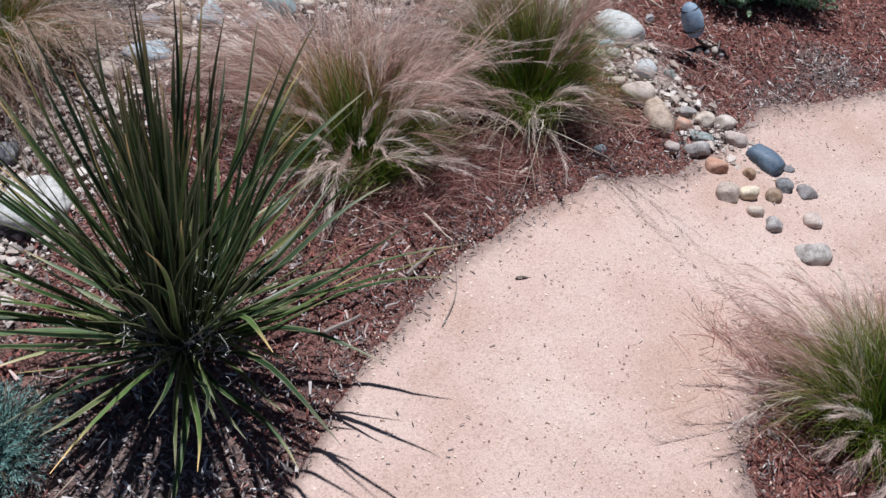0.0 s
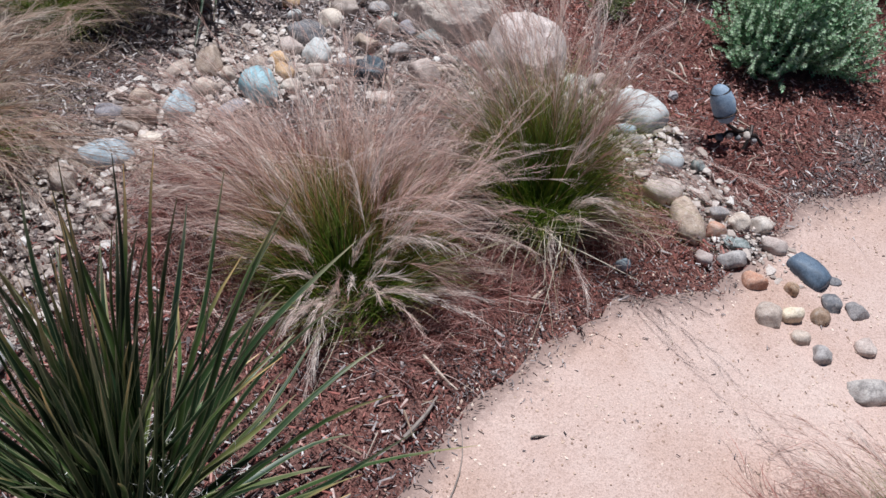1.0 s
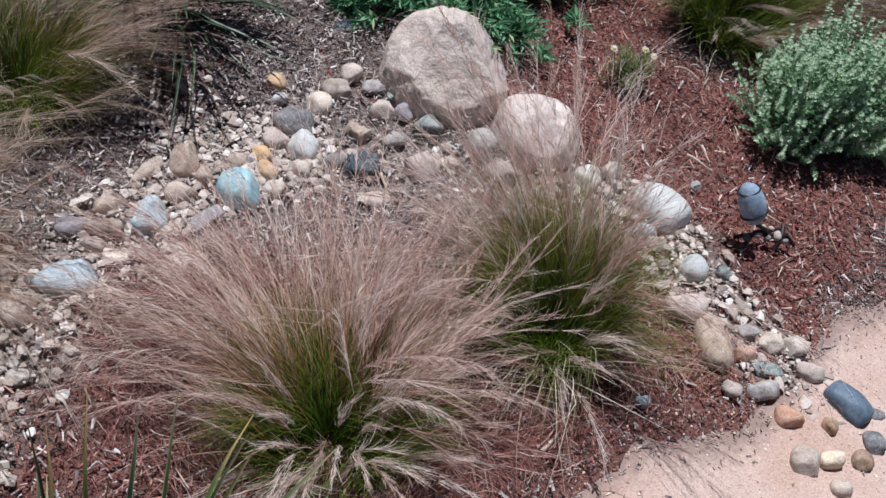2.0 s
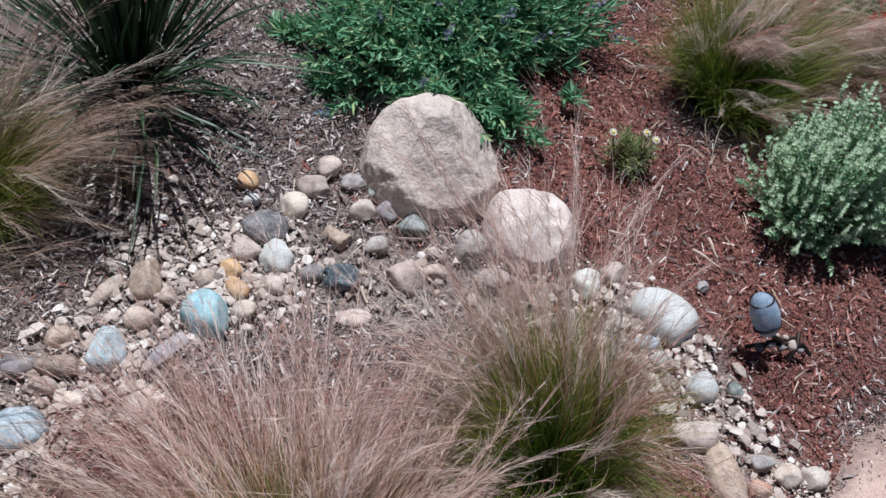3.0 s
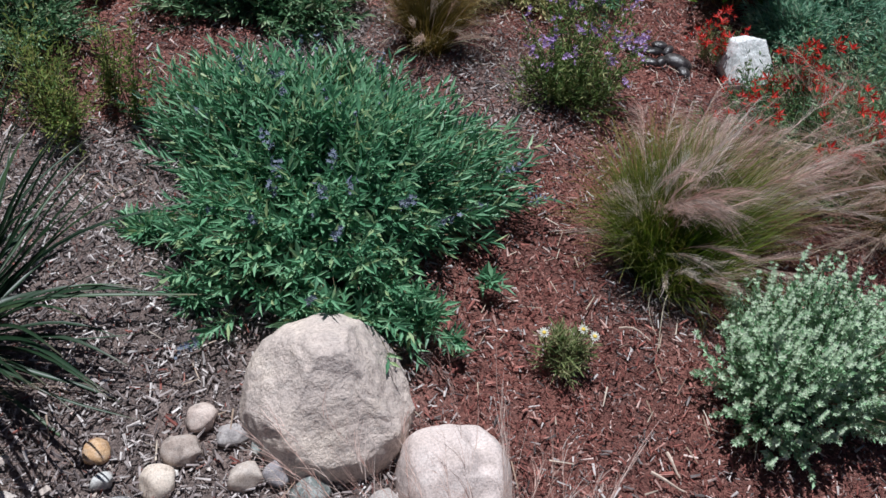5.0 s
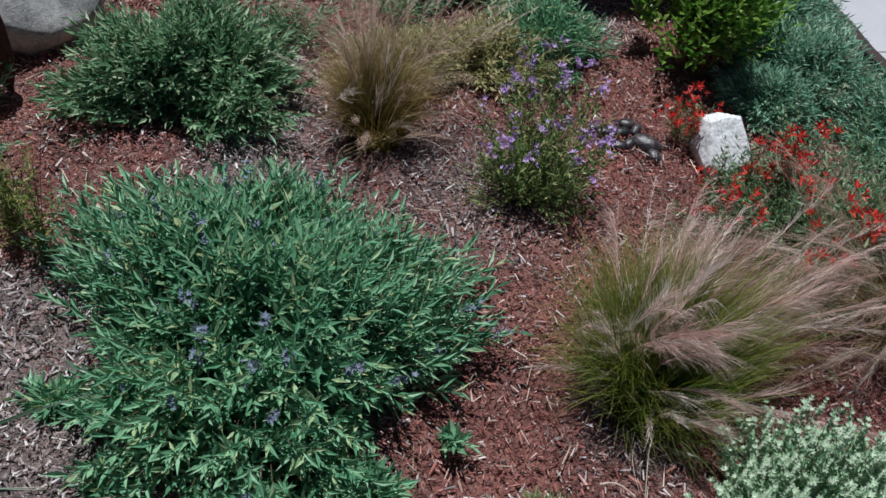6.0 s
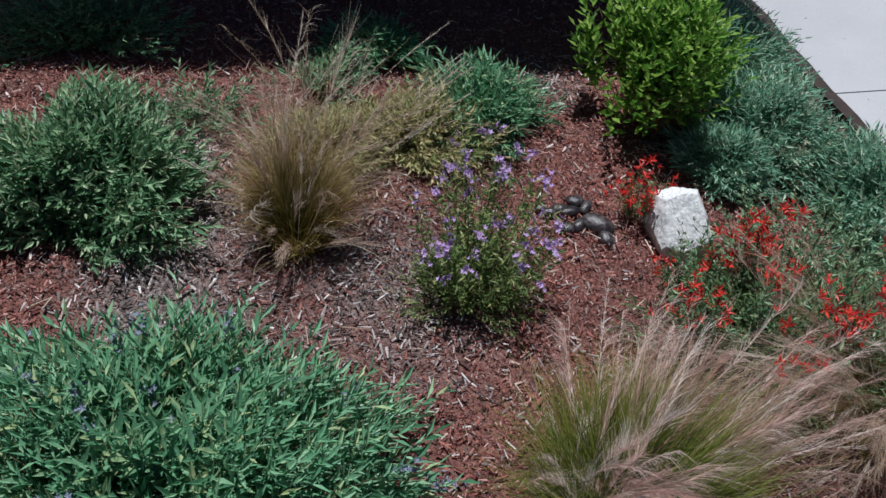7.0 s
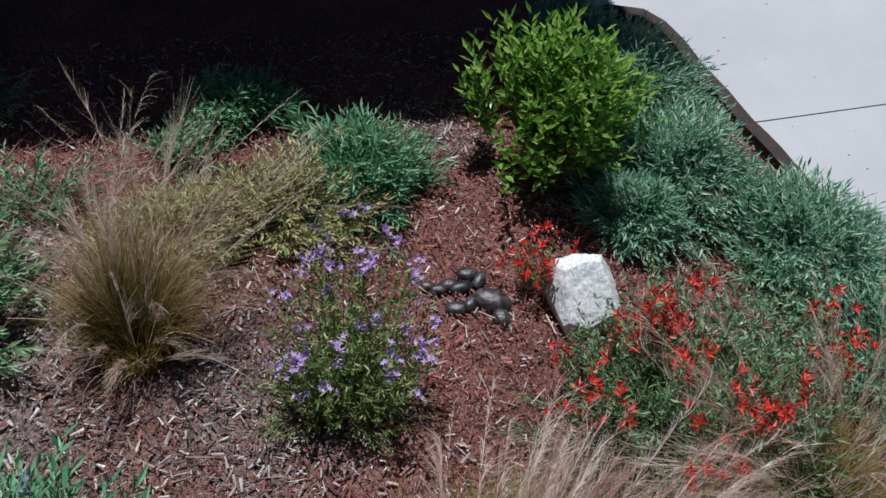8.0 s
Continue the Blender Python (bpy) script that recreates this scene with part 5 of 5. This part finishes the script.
# sage mound by the boulder
sage, tips, ways = shrub("sage_shrub", 0.195, 3.27, 0.405, 0.42, 0.29, 51, "broad blue-green sage mound with blue flower spikes beside a boulder", "shrub", SAGE_LEAF, 1350, 14, (0.036, 0.076), 0.21, 0.15, upright=0.6, ragged=0.34, singles=280, canes=18)
for k, (dx, dy, rx, ry, h) in enumerate(((0.20, -0.39, 0.06, 0.07, 0.12), (0.03, -0.44, 0.07, 0.05, 0.18), (0.27, -0.44, 0.02, 0.03, 0.03), (-0.28, -0.31, 0.05, 0.05, 0.05), (-0.40, -0.12, 0.06, 0.05, 0.06), (0.37, -0.27, 0.02, 0.03, 0.03))):
    shrub("sage_shrub", 0, 0, rx, ry, h, 160 + k, "", "", SAGE_LEAF, 4 if rx < 0.03 else 24, 11, (0.034, 0.066), 0.24, 0.08, upright=0.2, ragged=0.4, into=sage, shift=(dx, dy))
spikes(sage, tips, ways, 46, 52, BLUE_FLOWER, "small blue-violet flower spikes")
# silver shrub on the red mulch
silver, tips, ways = shrub("silver_shrub", 1.25, 2.735, 0.25, 0.205, 0.305, 53, "dense silver-green rounded shrub on red bark mulch", "shrub", SILVER_LEAF, 620, 22, (0.014, 0.028), 0.46, 0.18, low=0.02, upright=0.8, flat=0.25, ragged=0.34, canes=14)
add_flowers(silver, "new_growth", np.concatenate([tips + ways * h for h in (-0.014, 0.002)]), np.concatenate([ways] * 2), 0.0105, 7, SILVER_TIP, 58, "pale silvery new leaves at the shoot ends", 0.5, 0.7)
pick = np.random.default_rng(59).choice(len(tips), 90, replace=False)
rise = unit(0.35 * ways[pick] + np.array([0.0, 0.0, 1.0]))
add_flowers(silver, "shoot_spire", np.concatenate([tips[pick] + rise * h for h in np.linspace(0.0, 0.05, 6)]), np.concatenate([rise] * 6), np.repeat(np.linspace(0.0125, 0.006, 6), 90), 6, SILVER_TIP, 59, "upright leafy shoot ends", 0.5, 0.9)
# herb at the shaded back
shrub("herb_clump", 0.03, 4.17, 0.30, 0.26, 0.24, 54, "leafy grey-green herb clump on bark mulch", "shrub", HERB_LEAF, 640, 13, (0.03, 0.062), 0.27, 0.12, upright=0.45, ragged=0.4, singles=200, canes=12)
shrub("herb_clump", -0.60, 3.90, 0.2, 0.24, 0.25, 55, "leafy green herb clump at the bed's side", "shrub", HERB_LEAF, 330, 12, (0.024, 0.046), 0.28, 0.12, ragged=0.6)
for k, (x, y, r, h, n) in enumerate(((-0.43, 3.50, 0.12, 0.22, 90), (-0.34, 3.62, 0.06, 0.30, 34), (-0.27, 3.56, 0.05, 0.33, 26), (-0.50, 3.62, 0.10, 0.26, 70))):
    shrub("weed_seedling", x, y, r, r, h, 56 + 100 * k, "tall thin yellow-green weed seedling on mulch", "weed", WEED_LEAF, n, 14, (0.016, 0.032), 0.24, 0.16, upright=0.6, ragged=0.6)
# low lavender-like cover along the concrete
for k, (x, y, rx, ry, h) in enumerate(((1.96, 4.98, 0.16, 0.18, 0.15), (2.03, 4.72, 0.26, 0.25, 0.18), (1.98, 4.30, 0.27, 0.28, 0.2), (1.79, 4.15, 0.13, 0.13, 0.13), (2.20, 3.95, 0.25, 0.28, 0.19), (2.2, 3.55, 0.2, 0.25, 0.18))):
    shrub("sage_shrub", x, y, rx, ry, h, 60 + k, "low grey-blue sage spilling toward the dark edging", "shrub", GREY_SAGE_LEAF, 620, 12, (0.032, 0.064), 0.18, 0.13, upright=0.5, ragged=0.35)
shrub("sage_shrub", 1.12, 4.44, 0.19, 0.2, 0.17, 64, "small blue-green sage at the shaded back of the bed", "shrub", SAGE_LEAF, 300, 12, (0.034, 0.066), 0.2, 0.12, ragged=0.45)
shrub("sage_shrub", 0.84, 4.75, 0.15, 0.1, 0.10, 65, "small blue-green sage in the shade of the added wall", "shrub", SAGE_LEAF, 300, 12, (0.034, 0.066), 0.2, 0.12, ragged=0.45)
shrub("sage_shrub", 0.02, 4.86, 0.26, 0.16, 0.16, 66, "grey-green sage at the edge of deep shade", "shrub", SAGE_LEAF, 460, 14, (0.02, 0.036), 0.22, 0.1, ragged=0.35)
shrub("herb_clump", 0.30, 4.46, 0.16, 0.12, 0.13, 72, "sparse grey-green herb seedlings on red mulch", "shrub", HERB_LEAF, 60, 10, (0.026, 0.046), 0.25, 0.08, ragged=0.6)
shrub("herb_clump", 0.66, 4.58, 0.15, 0.12, 0.12, 73, "sparse green herb at the edge of the shade", "shrub", HERB_LEAF, 55, 10, (0.026, 0.046), 0.25, 0.08, ragged=0.6)
shrub("yellow_herb", 0.64, 4.30, 0.17, 0.15, 0.12, 74, "straw-coloured fading herb behind the brown grass", "shrub", YELLOW_LEAF, 260, 11, (0.026, 0.05), 0.22, 0.1, ragged=0.5)
shrub("yellow_herb", 0.88, 4.34, 0.25, 0.18, 0.13, 67, "yellowing low herb beside violet flowers", "shrub", YELLOW_LEAF, 360, 11, (0.026, 0.05), 0.25, 0.1, ragged=0.5)
shrub("teal_cushion", -0.575, 0.775, 0.15, 0.13, 0.12, 68, "soft blue-green cushion plant with needle leaves", "shrub", TEAL_LEAF, 440, 20, (0.01, 0.022), 0.1, 0.09, upright=0.4, ragged=0.2)
# bright glossy shrub
shrub("glossy_shrub", 1.635, 4.40, 0.19, 0.19, 0.47, 70, "bright green glossy-leaved shrub with bare lower stems", "shrub", GLOSSY_LEAF, 280, 12, (0.036, 0.066), 0.36, 0.17, low=0.17, upright=0.75, ragged=0.55, singles=280, wood=BRONZE_STEM, canes=16)
shrub("dry_weed", 2.0, 4.13, 0.07, 0.05, 0.10, 75, "small dried brown weed among the sage", "dead plant", DEAD_LEAF, 40, 8, (0.02, 0.035), 0.3, 0.06, ragged=0.5)


def daisy_plant(x, y):
    plant, tips, ways = shrub("daisy_plant", x, y, 0.072, 0.06, 0.10, 81, "small grassy daisy plant with three white flowers on red mulch", "flower", WISPY_LEAF, 85, 8, (0.026, 0.05), 0.13, 0.06, upright=0.6, ragged=0.35)
    for dx, dy, z in ((-0.055, 0.005, 0.105), (0.03, 0.008, 0.11), (0.055, -0.004, 0.10)):
        head = part("flower_head", mesh_of("flower_head", *flower_mesh(np.array([[dx, dy, z]]), np.array([[0.1, -0.3, 0.95]]), 0.017, 11, np.random.default_rng(3), 0.5, 0.1)), WHITE_PETAL, plant, "white daisy flower")
        bm = bmesh.new()
        bmesh.ops.create_icosphere(bm, subdivisions=2, radius=0.0045, matrix=Matrix.Translation((dx, dy - 0.001, z + 0.001)) @ Matrix.Diagonal((1, 1, 0.6, 1)))
        part("disc", bm, YELLOW_DISC, head, "yellow flower centre")
        part("flower_stalk", tube([(dx * 0.5, dy * 0.5, 0.0), (dx * 0.8, dy * 0.8, z * 0.6), (dx, dy, z)], 0.001, 5), GREEN_STEM, plant)


daisy_plant(0.70, 2.80)


def wiry_flowers(name, x, y, spread, height, stems, seed, label, petal, heads, petals, size, leaf, slim, wind=(0.0, 0.0), grouped=0.0):
    """Thin upright stems with sparse narrow leaves and clusters of flowers at the tips."""
    rng = np.random.default_rng(seed)
    plant = new(name)
    plant.location = (x, y, float(ground(x, y)))
    tagged(plant, label, "flower")
    a, q = rng.uniform(0, 6.28, stems), np.sqrt(rng.random(stems))
    root = np.stack([spread[0] * 0.4 * q * np.cos(a), spread[1] * 0.4 * q * np.sin(a), np.zeros(stems)], 1)
    tip = np.stack([spread[0] * q * np.cos(a) + wind[0], spread[1] * q * np.sin(a) + wind[1], height * rng.uniform(0.45, 1.0, stems) * (1 - 0.35 * q ** 2)], 1)
    way, span = unit(tip - root), np.linalg.norm(tip - root, axis=1)
    bend = rng.normal(0, 0.08, (stems, 3))
    v, f, s = ribbons(root, way, span, bend, rng.uniform(0.0012, 0.0022, stems), rng, 6, 0.5)
    part("shoot_growth", mesh_of("shoot_growth", v, f, s), GREEN_STEM, plant)
    per = 26
    k = np.repeat(np.arange(stems), per)
    u = rng.uniform(0.05, 0.95, len(k))
    at = root[k] + span[k, None] * (way[k] * u[:, None] + bend[k] * (u ** 2)[:, None])
    go = unit(rng.normal(0, 1, (len(k), 3)) + way[k] * 0.9)
    v, f = leaves(at, go, rng.normal(0, 1, (len(k), 3)), rng.uniform(0.012, 0.032, len(k)), rng.uniform(0.002, 0.005, len(k)) * slim)
    part("foliage", mesh_of("foliage", v, f), leaf, plant)
    ends = root + span[:, None] * (way + bend)
    blooms = []
    for _ in range(5):
        v, f = flower_mesh(np.zeros((1, 3)), np.array([[0.0, 0.0, 1.0]]), size * rng.uniform(0.8, 1.15), petals, rng, 0.5 if petals > 4 else 0.3, 0.5 if petals > 4 else 1.1)
        blooms.append(mesh_of("flower", v, f))
    # the stems in bloom stand in a few groups
    seeds = ends[rng.choice(stems, max(3, heads // 5), replace=False)]
    near = np.linalg.norm(ends[:, None] - seeds[None], axis=2).min(1) + rng.uniform(0, 0.5 * grouped, stems)
    for k in np.argsort(near * (1 if grouped else 0) + (0 if grouped else 1) * rng.random(stems))[:heads]:
        for _ in range(int(rng.integers(4, 8))):
            bloom = part("flower", blooms[int(rng.integers(0, 5))], petal, plant)
            bloom.matrix_basis = Matrix.Translation(Vector(ends[k] + rng.normal(0, 0.0085 if petals > 4 else 0.015, 3))) @ pose(0, 0, 0, rng.normal(20, 40), rng.normal(0, 40), rng.uniform(0, 360))
    return plant


verbena = wiry_flowers("verbena", 0.92, 3.77, (0.20, 0.22), 0.38, 110, 91, "upright verbena with violet flower clusters on wiry stems", VIOLET, 50, 5, 0.0115, VERBENA_LEAF, 1.6, (0.03, 0.07))
shrub("verbena", 0, 0, 0.18, 0.15, 0.12, 92, "", "", VERBENA_LEAF, 200, 10, (0.014, 0.03), 0.24, 0.07, ragged=0.4, into=verbena, shift=(-0.02, -0.01), canes=8)
bugler = wiry_flowers("scarlet_bugler", 1.65, 3.55, (0.34, 0.30), 0.36, 240, 93, "scarlet tubular flowers on thin branching grey-green stems", SCARLET, 44, 4, 0.024, HERB_LEAF, 1.9, (0.02, 0.05), 0.30)
shrub("scarlet_bugler", 0, 0, 0.33, 0.27, 0.21, 94, "", "", BUGLER_LEAF, 620, 12, (0.024, 0.052), 0.15, 0.12, ragged=0.45, into=bugler, shift=(-0.02, -0.06), canes=12)
wiry_flowers("scarlet_bugler", 1.445, 3.985, (0.10, 0.06), 0.17, 26, 95, "scarlet flowers on bare stems beside dark pebbles", SCARLET, 10, 4, 0.022, WISPY_LEAF, 0.8)
wiry_flowers("scarlet_bugler", 1.45, 3.70, (0.10, 0.07), 0.25, 26, 96, "thin dark seedling stems with few scarlet flowers before white rock", SCARLET, 3, 4, 0.022, BUGLER_LEAF, 1.2)


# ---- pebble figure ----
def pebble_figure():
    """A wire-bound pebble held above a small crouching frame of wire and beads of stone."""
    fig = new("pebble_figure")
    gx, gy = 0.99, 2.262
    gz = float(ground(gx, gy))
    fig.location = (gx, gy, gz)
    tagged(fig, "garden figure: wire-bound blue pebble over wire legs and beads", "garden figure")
    me = rock_mesh("head_pebble", 0.064, 0.05, 0.108, 5, 0.05, 0.05, 0, 4)
    head = part("head_pebble", me, STONES["slatelight"][0], fig, "upright blue-grey pebble")
    head.matrix_basis = pose(-0.066, 0.012, 0.112, -30, -27, 0)
    for z, tilt in ((0.036, 14), (-0.026, 10)):
        r = math.sqrt(max(0.0, 1 - (z / 0.056) ** 2))
        ring = [(0.033 * r * math.cos(a), 0.026 * r * math.sin(a), z + 0.006 * math.sin(a) * tilt / 10) for a in np.linspace(0, 2 * math.pi, 25)]
        part("wire_band", tube(ring, 0.0024, 6), BLACK_WIRE, head)
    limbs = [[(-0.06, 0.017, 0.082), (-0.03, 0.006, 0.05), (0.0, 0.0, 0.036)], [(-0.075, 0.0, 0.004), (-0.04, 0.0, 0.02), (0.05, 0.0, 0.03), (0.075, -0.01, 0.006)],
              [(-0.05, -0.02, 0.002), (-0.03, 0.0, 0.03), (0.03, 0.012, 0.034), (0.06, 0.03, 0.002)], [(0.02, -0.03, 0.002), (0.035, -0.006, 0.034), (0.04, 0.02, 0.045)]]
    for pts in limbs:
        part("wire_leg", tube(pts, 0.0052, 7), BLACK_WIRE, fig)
    for k, (x, y, z, r, colour) in enumerate(((-0.02, 0.0, 0.022, 0.013, "cream"), (0.004, -0.006, 0.02, 0.011, "dark"), (0.028, -0.002, 0.026, 0.016, "cream"), (-0.045, -0.006, 0.014, 0.014, "dark"),
                                              (0.012, 0.012, 0.034, 0.009, "tan"), (-0.008, 0.014, 0.036, 0.008, "tan"), (0.05, -0.004, 0.016, 0.012, "gray"))):
        bead = part("bead_stone", rock_mesh("bead_stone", r * 1.9, r * 1.6, r * 1.6, 70 + k, 0.05, 0.1, 0, 2), STONES[colour][0], fig)
        bead.matrix_basis = pose(x, y, z, 0, 0, 40 * k)


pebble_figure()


# ---- rusty stake and dead stalk ----
RUST = plain_material("rusted_steel", (0.05, 0.016, 0.009), (0.13, 0.045, 0.025), 45, 0.85)


def rusty_stake(x, y):
    bm = bmesh.new()
    rows = []
    for z, w, lean in ((-0.03, 0.012, 0.0), (0.0, 0.018, 0.0), (0.04, 0.06, -0.008), (0.10, 0.088, -0.014), (0.2, 0.09, -0.018), (0.3, 0.06, -0.02), (0.36, 0.01, -0.02)):
        rows.append([bm.verts.new((lean + sx * w / 2, sy * 0.003 + 0.01 * z, z)) for sx, sy in ((-1, -1), (1, -1), (1, 1), (-1, 1))])
    for a, b in zip(rows, rows[1:]):
        for j in range(4):
            bm.faces.new((a[j], a[(j + 1) % 4], b[(j + 1) % 4], b[j]))
    bm.faces.new(rows[0][::-1])
    bm.faces.new(rows[-1])
    me = bpy.data.meshes.new("garden_stake")
    bm.to_mesh(me)
    bm.free()
    me.materials.append(RUST)
    ob = new("garden_stake", me)
    ob.location = (x, y, float(ground(x, y)))
    tagged(ob, "dark rusted steel leaf-shaped stake stuck in the mulch", "garden stake")


rusty_stake(-0.43, 4.165)


def dead_stalk(x, y):
    gz = float(ground(x, y))
    stalk = new("dead_stalk")
    stalk.location = (x, y, gz)
    tagged(stalk, "dark brown dried stalk leaning in the yucca's shade", "dead plant")
    part("stump", tube([(0.0, -0.02, -0.01), (0.0, 0.0, 0.03), (-0.012, 0.02, 0.07), (0.004, 0.035, 0.095)], [0.017, 0.018, 0.015, 0.008], 9), EDGING, stalk)
    part("twig", tube([(0.004, 0.03, 0.085), (0.02, 0.05, 0.12), (0.05, 0.09, 0.15)], [0.005, 0.004, 0.002], 6), EDGING, stalk)
    part("husk", tube([(0.01, -0.01, 0.02), (0.035, -0.02, 0.03), (0.06, -0.035, 0.012)], [0.006, 0.008, 0.003], 7), GREY_WOOD, stalk)


dead_stalk(-0.485, 2.53)
